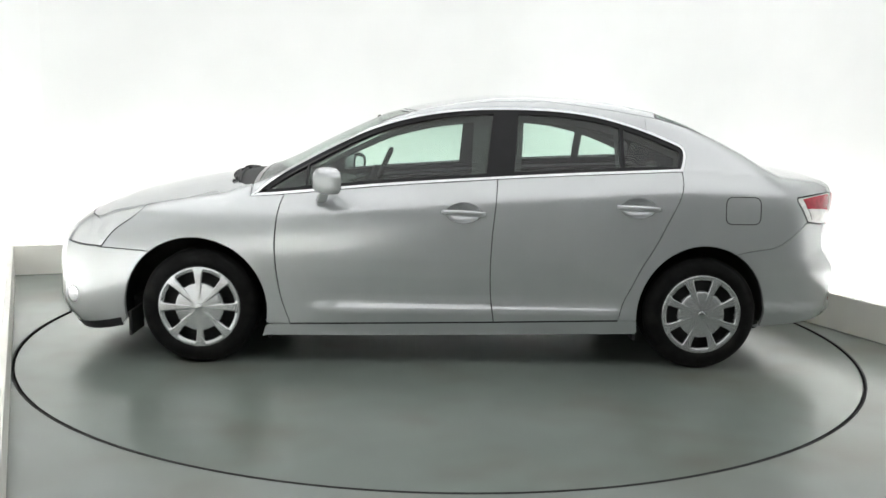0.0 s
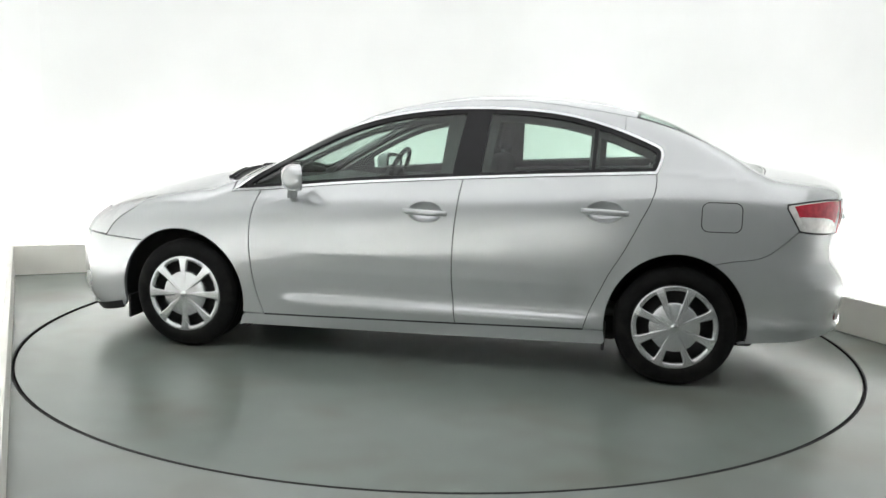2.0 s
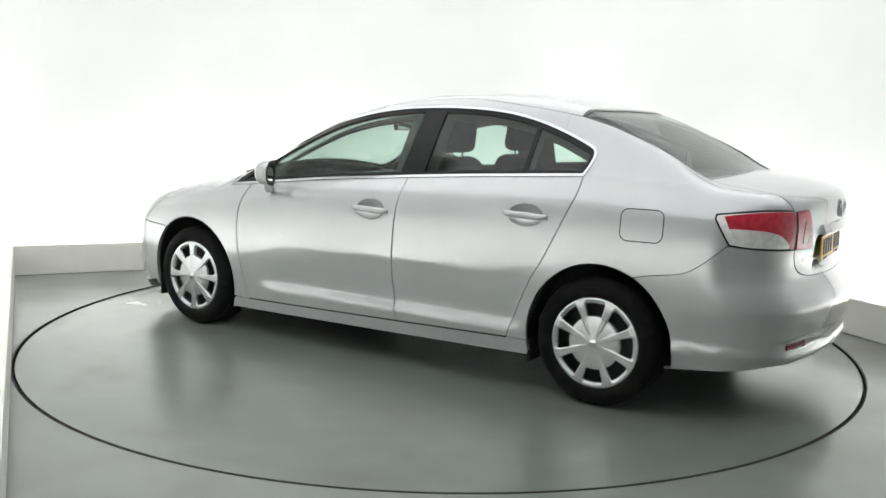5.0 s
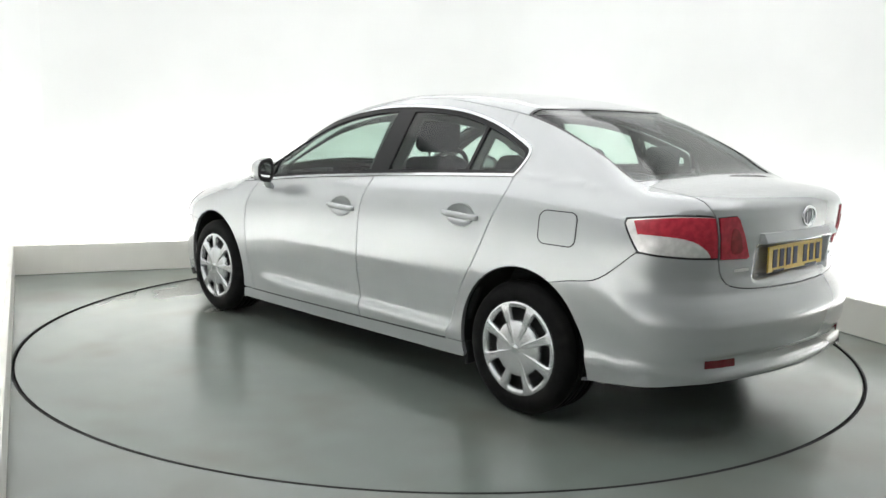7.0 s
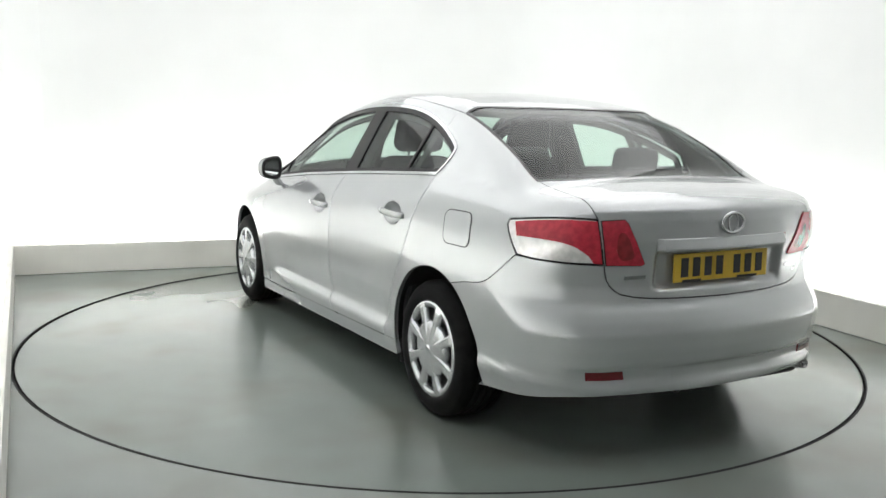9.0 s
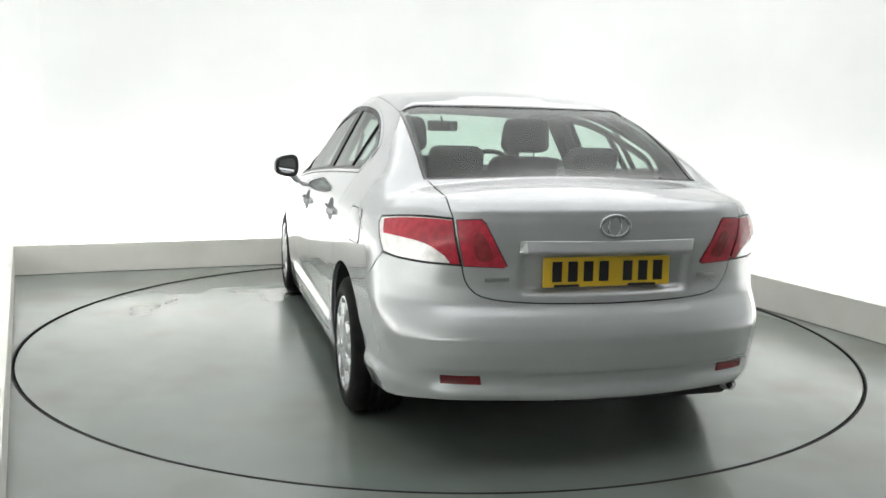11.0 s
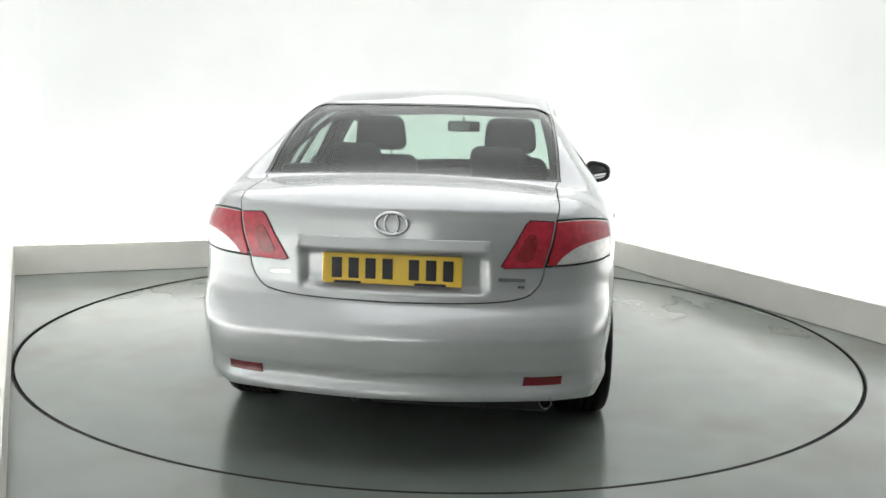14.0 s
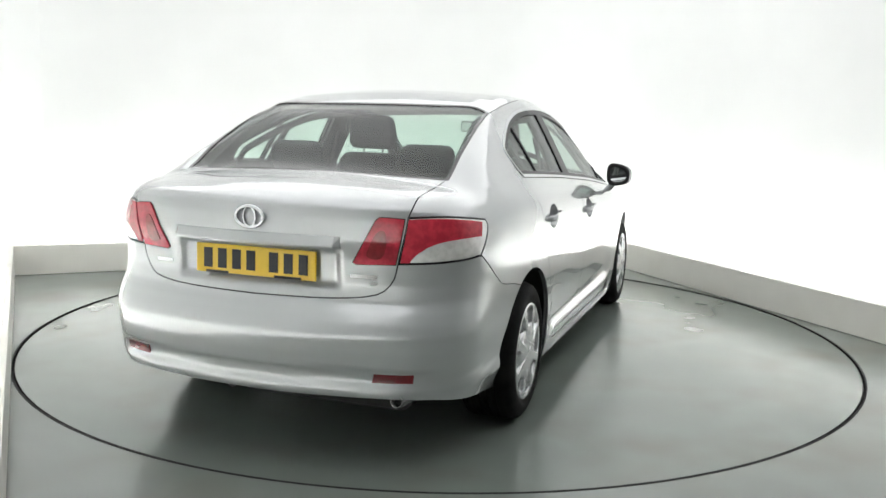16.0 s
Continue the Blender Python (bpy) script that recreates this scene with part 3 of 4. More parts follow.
# ---------- building ----------
def build_car():
    car = empty("car", pose(0, 0, 0))
    tagged(car, "silver metallic four-door saloon car standing on the turntable", "car")
    P = PAINT

    # doors with handles
    def dish(cx, cz):
        t = np.linspace(0, 2 * np.pi, 28, endpoint=False)
        return SIDE.lift(np.stack([cx + 0.092 * np.cos(t), cz + 0.054 * np.sin(t)], -1))

    def handle(door, cx, cz, s):
        yy = float(SIDE.lift(np.array([[cx, cz]]))[0, 1])
        bm = bmesh.new()
        n, rows = 15, []
        for i in range(n):
            u = -1 + 2 * i / (n - 1)
            w = 0.0165 * (1 - 0.25 * u * u)
            out = 0.024 - 0.020 * abs(u) ** 6
            rows.append([bm.verts.new((cx + 0.118 * u, s * (yy + out + 0.009 * math.cos(a)), cz + 0.004 * u + w * math.sin(a))) for a in np.linspace(0, 2 * math.pi, 12, endpoint=False)])
        for i in range(n - 1):
            for j in range(12):
                bm.faces.new((rows[i][j], rows[i][(j + 1) % 12], rows[i + 1][(j + 1) % 12], rows[i + 1][j]))
        bm.faces.new(rows[0]), bm.faces.new(rows[-1])
        bmesh.ops.recalc_face_normals(bm, faces=bm.faces)
        part("door_handle", bm, P, door, "silver pull handle", True)

    for key, outline, hc in (("front", ring(low_edge(0.909, -0.219), B_GAP, LOW_F, F_GAP), (-0.038, 0.828)),
                             ("rear", ring(low_edge(-0.219, -1.208), R_GAP[::-1], LOW_R, B_GAP[::-1]), (-0.962, 0.871))):
        hole = dish(*hc)
        doors = panel(key + "_door", outline, SIDE, P, car, step=0.022, gap=0.0028, holes=[hole], mirror=True)

        def sink(q, c=hc):
            r = ((q[:, 0] - c[0]) / 0.092) ** 2 + ((q[:, 1] - c[1]) / 0.054) ** 2
            return -0.040 * np.clip(1 - r, 0, 1) ** 0.55
        cups = panel("handle_cup", hole, SIDE, P, doors[0], gap=0.0, step=0.012, lift=sink, depth=0.002, mirror=True)
        cups[1].parent = doors[1]
        for d, s in zip(doors, (1, -1)):
            handle(d, hc[0], hc[1], s)

    # sills
    sill = ring(LOW_R, LOW_F, on_side([(0.868, 0.218), (0.985, 0.215)]), arch("f", 194, 203, n=6)[::1], on_side([(0.99, 0.15), (0.0, 0.165), (-0.985, 0.185)]), arch("r", -14, -6, n=6), on_side([(-0.985, 0.26), (-0.881, 0.262)]))
    panel("sill", sill, SIDE, P, car, step=0.03, mirror=True)

    # thin black strips that draw the dark gap between doors and sill
    for nm, run in (("front", LOW_F), ("rear", LOW_R)):
        strip("door_gap_line", run, SIDE, 0.009, 0.0006, BLACK, car, "dark seam under the " + nm + " door", mirror=True, depth=0.003)

    # front wings
    seam_f = on_side([(1.6034, 0.5895), (1.74, 0.597), (1.872, 0.60)])
    lamp_f_back = FORE.lift(FORE.flat(np.vstack([on_side([(1.872, 0.60), (1.80, 0.69), (1.70, 0.765)]), on_top([(1.66, 0.715), (1.62, 0.702)])])))
    wing = ring(F_GAP, low_edge(0.909, 1.085), SCREEN_SIDE[:1], on_top([(1.085, 0.725), (1.13, 0.69)]), np.array([p for p in HOOD_SIDE[::-1] if p[0] < 1.61]), lamp_f_back[::-1], seam_f[::-1], arch("f", 52, 190), on_side([(0.985, 0.218), (0.868, 0.218)]))
    panel("front_wing", wing, FORE, P, car, step=0.035, gap=0.0028, mirror=True)

    # roof rails and front pillars, then the rear wings
    x0 = -1.041
    up = SIDE.lift(np.array([[x0, 1.272]]))[0]
    roof_at = TOPS.lift(np.array([[x0, 0.5755]]))[0]
    mid = REAR.lift(REAR.flat(np.linspace(up, roof_at, 6)))
    dt = np.array([p for p in on_side(DLO_TOP) if p[0] >= x0 + 1e-3])
    rs = np.array([p for p in ROOF_SIDE if p[0] > x0 + 0.01])
    rail = ring(dt, mid, rs[::-1], SCREEN_SIDE[::-1])
    # laid out along the skin from a line inside the car
    panel("pillar_rail", rail, Roll(), P, car, step=0.03, gap=0.0008, mirror=True)
    dt2 = np.array([p for p in on_side(DLO_TOP) if p[0] < x0 - 1e-3])
    rs2 = np.array([p for p in ROOF_SIDE if p[0] < x0 - 0.01])
    wing_r = ring(mid[::-1], dt2, on_side(DLO_TAIL, 0.012), R_GAP[::-1], on_side([(-0.881, 0.262), (-0.985, 0.26)]), arch("r", -5, 118), bump_seam, lamp_out[::-1], lamp_top[::-1], lid_edge[::-1], BACK_SIDE[::-1], rs2[::-1])
    flap = REAR.lift(REAR.flat(on_side(rounded(-1.433, 0.795, -1.625, 0.938, 0.035), 0.5)))
    rear_wings = panel("rear_wing", wing_r, REAR, P, car, step=0.03, gap=0.0018, mirror=True)
    panel("fuel_flap", flap, REAR, P, rear_wings[0], "square fuel filler flap", gap=0.004, lift=0.0026, depth=0.004)
    t = np.vstack([flap, flap[:1]])
    strip("flap_gap", t, REAR, 0.005, 0.0018, BLACK, rear_wings[0], "dark gap round the flap", depth=0.001)

    # bonnet, roof, boot lid, bumpers
    hood = both(np.vstack([on_top([(2.06, 0.0), (2.05, 0.3), (2.0, 0.55), (1.93, 0.665)]), HOOD_SIDE[1:], on_top([(1.13, 0.69), (1.22, 0.5), (1.275, 0.3), (1.295, 0.0)])[1:]]))
    panel("bonnet", hood, TOPS, P, car, step=0.04, gap=0.003)
    cowl = both(np.vstack([on_top([(1.295, 0.0), (1.275, 0.3), (1.22, 0.5), (1.13, 0.69)]), on_top([(1.13, 0.69), (1.085, 0.725)])[1:], on_top([(1.085, 0.725), (1.10, 0.5), (1.105, 0.0)])[1:]]))
    panel("cowl", cowl, TOPS, PLASTIC, car, "black scuttle panel", step=0.04, lift=-0.012)
    roof = both(np.vstack([on_top([(0.30, 0.0), (0.285, 0.3), (0.22, 0.562)]), ROOF_SIDE[1:], on_top([(-1.1, 0.578), (-1.125, 0.3), (-1.13, 0.0)])[1:]]))
    panel("roof", roof, TOPS, P, car, step=0.05, gap=0.0025)
    lid = both(np.vstack([TOPS.lift(spline([(-1.80, 0.0), (-1.79, 0.3), (-1.745, 0.612)])), lid_edge[1:], lid_lamp[1:], lid_low[1:]]))
    boot = panel("boot_lid", lid, REAR, P, car, step=0.0135, gap=0.003)[0]
    low = REAR.lift(REAR.flat(spline([(-2.23, 0.0, 0.295), (-2.20, 0.4, 0.293), (-2.1, 0.65, 0.282), (-1.9, 0.78, 0.247), (-1.66, 0.82, 0.215)])))
    bump = both(np.vstack([low, arch("r", 192, 118)[1:], bump_seam[1:], lamp_low[1:], lid_low[1:]]))
    bumper = panel("rear_bumper", bump, REAR, P, car, step=0.022, gap=0.0022)[0]
    o = REAR.lift(REAR.flat(np.array([(-2.16, 0.482, 0.390), (-2.14, 0.55, 0.388), (-2.12, 0.625, 0.386), (-2.12, 0.622, 0.352), (-2.14, 0.55, 0.354), (-2.16, 0.476, 0.356)])))
    panel("rear_reflector", o, REAR, DEEPRED, bumper, "dark red reflector", gap=0.0, step=0.03, lift=0.004, depth=0.006, mirror=True)
    lowf = FORE.lift(FORE.flat(spline([(2.1, 0.0, 0.15), (2.05, 0.4, 0.15), (1.95, 0.65, 0.165), (1.745, 0.80, 0.20)])))
    hood_front = on_top([(2.06, 0.0), (2.05, 0.3), (2.0, 0.55), (1.93, 0.665)])
    lamp_in = FORE.lift(FORE.flat(np.vstack([on_top([(2.0, 0.55), (2.005, 0.55)])[:1], spline([(2.05, 0.58, 0.68), (2.07, 0.62, 0.60)])])))
    lamp_bot = FORE.lift(FORE.flat(spline([(2.07, 0.62, 0.60), (1.97, 0.72, 0.597), (1.872, 0.80, 0.60)])))
    fb = both(np.vstack([lowf, arch("f", -12, 52)[1:], seam_f[1:], lamp_bot[::-1][1:], lamp_in[::-1][1:], np.array([p for p in hood_front[::-1] if p[1] < 0.545])]))
    fbump = panel("front_bumper", fb, FORE, P, car, step=0.035, gap=0.0022)[0]
    def oval(k):
        return FORE.lift(FORE.flat(np.array([(2.02, 0.665 + 0.078 * k * math.cos(a), 0.330 + 0.048 * k * math.sin(a)) for a in np.linspace(0, 2 * math.pi, 28, endpoint=False)])))
    panel("fog_lamp_surround", oval(1.0), FORE, TRIM, fbump, "silver oval surround", gap=0, step=0.02, lift=0.0012, depth=0.002, mirror=True)
    panel("fog_lamp", oval(0.80), FORE, HEADLENS, fbump, "round front fog lamp", gap=0, step=0.02, lift=0.004, depth=0.004, mirror=True)
    grille = both(FORE.lift(FORE.flat(spline([(2.2, 0.0, 0.62), (2.2, 0.25, 0.62), (2.18, 0.40, 0.60), (2.2, 0.36, 0.53), (2.2, 0.0, 0.52)]))))
    panel("grille", grille, FORE, BLACK, fbump, "dark front grille", gap=0, lift=0.004, depth=0.006)
    intake = both(FORE.lift(FORE.flat(spline([(2.2, 0.0, 0.34), (2.2, 0.3, 0.34), (2.18, 0.48, 0.31), (2.18, 0.40, 0.235), (2.2, 0.0, 0.225)]))))
    panel("air_intake", intake, FORE, BLACK, fbump, "dark lower air intake", gap=0, lift=0.004, depth=0.006)
    spoiler = FORE.lift(FORE.flat(spline([(2.06, 0.45, 0.165), (1.95, 0.65, 0.175), (1.755, 0.80, 0.21)])))
    strip("spoiler_lip", spoiler, FORE, 0.045, 0.002, PLASTIC, fbump, "black lower lip", mirror=True)

    # lamps
    hl = ring(lamp_f_back, np.array([p for p in HOOD_SIDE[::-1] if p[0] > 1.63]), np.array([p for p in hood_front[::-1] if p[1] > 0.552]), lamp_in, lamp_bot)
    heads = panel("headlight", hl, FORE, BLACK, car, "clear headlight with a bright reflector", gap=0.0005, step=0.035, lift=-0.016, mirror=True)
    bowls = panel("reflector", hl, FORE, HEADLENS, heads[0], "bright lamp reflector", gap=0.006, step=0.03, lift=-0.010, mirror=True)
    bowls[1].parent = heads[1]
    covers = panel("lens_cover", hl, FORE, CLEAR, heads[0], gap=0.005, step=0.05, lift=0.001, depth=0.003, mirror=True, thick=True)
    covers[1].parent = heads[1]
    for hd, s in zip(heads, (1, -1)):
        bm = bmesh.new()
        bmesh.ops.create_uvsphere(bm, u_segments=16, v_segments=8, radius=0.03, matrix=pose(1.915, s * 0.70, 0.665))
        part("lamp_bowl", bm, CHROME, hd, smooth=True)
    # raised black strip drawing the dark gap along the lamp's rear edge
    strip("lamp_gap_line", lamp_f_back, FORE, 0.007, 0.001, BLACK, car, "thin black line drawn as the gap behind the headlight", mirror=True, depth=0.004)
    tl = ring(lamp_top, lamp_out, lamp_low, lid_lamp[::-1])
    back = panel("tail_light", tl, REAR, BLACK, car, "red and clear wrap-round tail light", gap=0.001, step=0.03, lift=-0.004, mirror=True)
    rim = panel("clear_rim", tl, REAR, WHITELENS, back[0], "clear rim of the lens", gap=0.006, step=0.03, lift=0.0005, depth=0.006, mirror=True)
    rim[1].parent = back[1]

    def at(pts):
        return REAR.lift(REAR.flat(np.array(pts, float)))
    lens = at(spline([(-2.10, 0.588, 0.944), (-2.0, 0.705, 0.943), (-1.92, 0.775, 0.937), (-1.878, 0.80, 0.931)]))
    div = at(spline([(-1.892, 0.795, 0.880), (-1.95, 0.765, 0.878), (-2.03, 0.69, 0.866), (-2.068, 0.645, 0.848), (-2.09, 0.612, 0.822), (-2.10, 0.592, 0.794)]))
    red_side = at(spline([(-1.878, 0.80, 0.931), (-1.892, 0.795, 0.880)]))
    red_in = at(spline([(-2.115, 0.568, 0.794), (-2.10, 0.588, 0.944)]))
    reds = panel("red_lens", ring(lens, red_side, div, red_in), REAR, RED, back[0], "red lens", gap=-0.003, step=0.02, lift=0.003, depth=0.008, mirror=True)
    reds[1].parent = back[1]
    white = ring(div, at(spline([(-2.10, 0.592, 0.794), (-2.05, 0.668, 0.799), (-1.97, 0.75, 0.807), (-1.915, 0.785, 0.817)])), at(spline([(-1.915, 0.785, 0.817), (-1.892, 0.795, 0.880)])))
    whites = panel("clear_lens", white, REAR, WHITELENS, back[0], "clear indicator lens", gap=0.002, step=0.02, lift=0.004, depth=0.008, mirror=True)
    whites[1].parent = back[1]
    inner_c = [(-2.12, 0.582, 0.953), (-2.14, 0.49, 0.954), (-2.148, 0.478, 0.942), (-2.16, 0.436, 0.86), (-2.168, 0.400, 0.79), (-2.162, 0.412, 0.782), (-2.13, 0.556, 0.786)]
    inner_o = np.vstack([spline([a, b], 0.015)[:-1] for a, b in zip(inner_c, inner_c[1:] + inner_c[:1])])
    inner = panel("boot_tail_light", at(inner_o), REAR, BLACK, boot, "red tail light on the boot lid", gap=-0.0025, step=0.03, lift=0.001, depth=0.008, mirror=True)
    il = panel("red_lens", at(inner_o), REAR, RED, inner[0], "red lens", gap=0.0012, step=0.02, lift=0.006, depth=0.008, mirror=True)
    il[1].parent = inner[1]
    dr = panel("deep_lens", at(rounded_in([(0.528, 0.912), (0.488, 0.912), (0.447, 0.835), (0.445, 0.806), (0.522, 0.806)])), REAR, INNERRED, inner[0], "dark red inner lens", gap=0.0, step=0.02, lift=0.008, depth=0.004, mirror=True)
    dr[1].parent = inner[1]

    # window glass and black surrounds
    edge = {"in": 0.034}

    def pane(x_low0, x_up0, x_low1, x_up1):
        """The window opening between two slanting lines, front then rear."""
        def keep(p):
            k = np.clip((p[:, 1] - 0.95) / 0.45, -0.2, 1.1)
            return (x_low0 + (x_up0 - x_low0) * k - p[:, 0]), (p[:, 0] - (x_low1 + (x_up1 - x_low1) * k))
        q = inset(SIDE.flat(dlo), edge["in"])
        for idx in (0, 1):
            out = []
            for i in range(len(q)):
                a, b = q[i], q[(i + 1) % len(q)]
                da, db = keep(a[None])[idx][0], keep(b[None])[idx][0]
                if da >= 0:
                    out.append(a)
                if (da >= 0) != (db >= 0):
                    out.append(a + (b - a) * da / (da - db))
            q = np.array(out)
        n = []
        for i in range(len(q)):
            a, b = q[i], q[(i + 1) % len(q)]
            if np.linalg.norm(b - a) < 1e-4:
                continue
            for j in range(max(1, int(np.linalg.norm(b - a) / 0.03))):
                n.append(a + (b - a) * j / max(1, int(np.linalg.norm(b - a) / 0.03)))
        return SIDE.lift(np.array(n))

    panes = [("quarter_glass", pane(1.2, 1.2, 0.80, 0.80)), ("front_door_glass", pane(0.785, 0.785, -0.145, -0.205)),
             ("rear_door_glass", pane(-0.30, -0.345, -0.875, -0.89)), ("rear_quarter_glass", pane(-0.90, -0.915, -1.5, -1.5))]
    frames = panel("window_surround", dlo, SIDE, BLACK, car, "black window surround", gap=0.003, step=0.04, holes=[p for _, p in panes], lift=-0.003, depth=0.02, mirror=True)
    for nm, o in panes:
        ps = panel(nm, o, SIDE, GLASS, frames[0], "lightly tinted glass", gap=0.0, step=0.05, lift=-0.009, depth=0.004, mirror=True, thick=True)
        ps[1].parent = frames[1]
        for p in ps:
            p.visible_shadow = False
    # inner pillar trims
    edge["in"] = 0.05
    wins = [pane(0.72, 0.72, -0.075, -0.10), pane(-0.34, -0.375, -0.86, -0.875), pane(-0.91, -0.925, -1.5, -1.5)]
    panel("pillar_trim", SIDE.lift(inset(SIDE.flat(dlo), 0.012)), SIDE, DASH, car, "dark inner window trim", gap=0.0, step=0.05, holes=wins, lift=-0.05, depth=0.012, mirror=True, thick=True)
    panel("chrome_surround", dlo, SIDE, CHROME, car, "thin chrome strip round the side windows", gap=-0.001, step=0.03, holes=[SIDE.lift(inset(SIDE.flat(dlo), 0.0105))], lift=0.004, depth=0.010, mirror=True)

    def screen(name, outline, band, label):
        fr = panel(name, outline, TOPS, FRIT, car, label, gap=0.002, step=0.05, holes=[TOPS.lift(inset(TOPS.flat(outline), band))], lift=-0.001, depth=0.012)[0]
        g = panel("pane", TOPS.lift(inset(TOPS.flat(outline), band)), TOPS, GLASS, fr, "lightly tinted glass", gap=-0.003, step=0.06, lift=-0.004, depth=0.005, thick=True)[0]
        g.visible_shadow = False
    wind = both(np.vstack([on_top([(1.105, 0.0), (1.10, 0.5), (1.085, 0.725)]), SCREEN_SIDE[1:], on_top([(0.22, 0.562), (0.285, 0.3), (0.30, 0.0)])[1:]]))
    screen("windscreen", wind, 0.03, "raked windscreen with a black border")
    backw = both(np.vstack([on_top([(-1.13, 0.0), (-1.125, 0.3), (-1.1, 0.578)]), BACK_SIDE[1:], TOPS.lift(spline([(-1.745, 0.612), (-1.79, 0.3), (-1.80, 0.0)]))[1:]]))
    screen("rear_window", backw, 0.014, "sloping rear window with a black border")
    return car, boot, bumper


class Roll:
    """The roof rail, laid out by x and the angle round a line inside the car."""
    def flat(self, p):
        return np.stack([p[:, 0], np.arctan2(p[:, 2] - self.z(p[:, 0]), p[:, 1] - 0.30)], -1)

    def z(self, x):
        return np.interp(x, [-1.2, -0.4, 0.4, 0.9, 1.2], [1.10, 1.20, 1.10, 0.80, 0.65])

    def lift(self, q):
        o = np.stack([q[:, 0], np.full(len(q), 0.30), self.z(q[:, 0])], -1)
        d = np.stack([np.zeros(len(q)), np.cos(q[:, 1]), np.sin(q[:, 1])], -1)
        return shoot(o, d, 1.5)


def rounded_in(corners):
    """A soft outline on the tail within the given corners (y, z)."""
    p = np.array(corners)
    for _ in range(3):
        n = np.roll(p, -1, 0)
        p = np.stack([0.75 * p + 0.25 * n, 0.25 * p + 0.75 * n], 1).reshape(-1, 2)
    return np.column_stack([np.full(len(p), -2.15), p])


def rounded(x0, z0, x1, z1, r):
    out = []
    sx, sz = (1 if x1 > x0 else -1), (1 if z1 > z0 else -1)
    for cx, cz, a0 in ((x1 - sx * r, z1 - sz * r, 0), (x0 + sx * r, z1 - sz * r, 90), (x0 + sx * r, z0 + sz * r, 180), (x1 - sx * r, z0 + sz * r, 270)):
        for k in range(7):
            a = radians(a0 + 15 * k)
            out.append((cx + sx * r * math.cos(a), cz + sz * r * math.sin(a)))
    return out


car, boot_lid, rear_bumper = build_car()


# ---------- wheels, underside and small parts of the car ----------
def lathe(profile, n=64):
    """Turned about the y axis; profile rows are radius and y."""
    bm = bmesh.new()
    rows = []
    for r, y in profile:
        rows.append([bm.verts.new((r * math.cos(2 * math.pi * i / n), y, r * math.sin(2 * math.pi * i / n))) for i in range(n)])
    for a, b in zip(rows, rows[1:]):
        for i in range(n):
            bm.faces.new((a[i], a[(i + 1) % n], b[(i + 1) % n], b[i]))
    bmesh.ops.recalc_face_normals(bm, faces=bm.faces)
    return bm


def build_wheel(parent, m):
    wheel = empty("wheel", m, parent)
    R = WHEEL_R
    prof = [(0.205, 0.02), (0.212, 0.042), (0.219, 0.052), (0.235, 0.058), (0.258, 0.057), (0.278, 0.05), (0.294, 0.038), (0.301, 0.02)]
    for k in range(5):
        y = 0.012 - 0.036 * k
        prof += [(R, y), (R, y - 0.026), (R - 0.006, y - 0.028), (R - 0.006, y - 0.034)]
    prof += [(0.301, -0.17), (0.28, -0.185), (0.25, -0.195), (0.205, -0.19), (0.203, -0.16), (0.203, 0.02)]
    part("tyre", lathe(prof, 72), RUBBER, wheel, "black rubber tyre", True)
    # trim with eight openings between broad flat spokes
    n = 192
    per = n // 8
    rad = [0.004, 0.02, 0.026, 0.05, 0.085, 0.108, 0.120, 0.127, 0.131, 0.150, 0.170, 0.187, 0.193, 0.203, 0.211, 0.216, 0.219]
    base = [0.0175, 0.0172, 0.0165, 0.0150, 0.0125, 0.010, 0.0075, 0.003, 0.000, 0.000, 0.000, 0.001, 0.006, 0.0085, 0.0085, 0.004, -0.012]
    bm = bmesh.new()
    rows = []
    for r, b in zip(rad, base):
        row = []
        for i in range(n):
            # openings keep even spokes: the angle is drawn in towards the rim
            ph = (i % per) - (per - 1) / 2
            a = 2 * math.pi * i / n
            spoke = smooth01(7.5, 8.5, abs(ph) + 9.0 * max(0.0, 0.125 - r) * (1 if abs(ph) < 8 else 0))
            rise = max(0.0, 0.0095 - b) if 0.1 < r < 0.2 else 0.0
            h = b + spoke * (rise + 0.003 * smooth01(0.045, 0.10, r) * smooth01(0.205, 0.185, r))
            row.append(bm.verts.new((r * math.cos(a), 0.045 + h, r * math.sin(a))))
        rows.append(row)
    bm.faces.new(rows[0][::-1])
    for j in range(len(rad) - 1):
        for i in range(n):
            ph = (i % per) + 0.5 - (per - 1) / 2
            if 7 <= j <= 10 and abs(ph) < 8.2:
                continue
            bm.faces.new((rows[j][i], rows[j][(i + 1) % n], rows[j + 1][(i + 1) % n], rows[j + 1][i]))
    bmesh.ops.recalc_face_normals(bm, faces=bm.faces)
    rim = [e for e in bm.edges if e.is_boundary and e.verts[0].co.xz.length < 0.2]
    g = bmesh.ops.extrude_edge_only(bm, edges=rim)
    for v in g["geom"]:
        if isinstance(v, bmesh.types.BMVert):
            v.co.y -= 0.028
    trim = part("wheel_trim", bm, TRIM, wheel, "silver wheel trim with eight openings", True)
    part("centre_cap", lathe([(0.001, 0.0655), (0.016, 0.065), (0.0195, 0.0635), (0.02, 0.058)], 24), CHROME, trim, smooth=True)
    part("wheel_disc", lathe([(0.002, 0.012), (0.1, 0.01), (0.12, -0.005), (0.203, 0.0), (0.203, -0.15)], 48), UNDER, wheel, "dark steel wheel behind the trim", True)
    return wheel


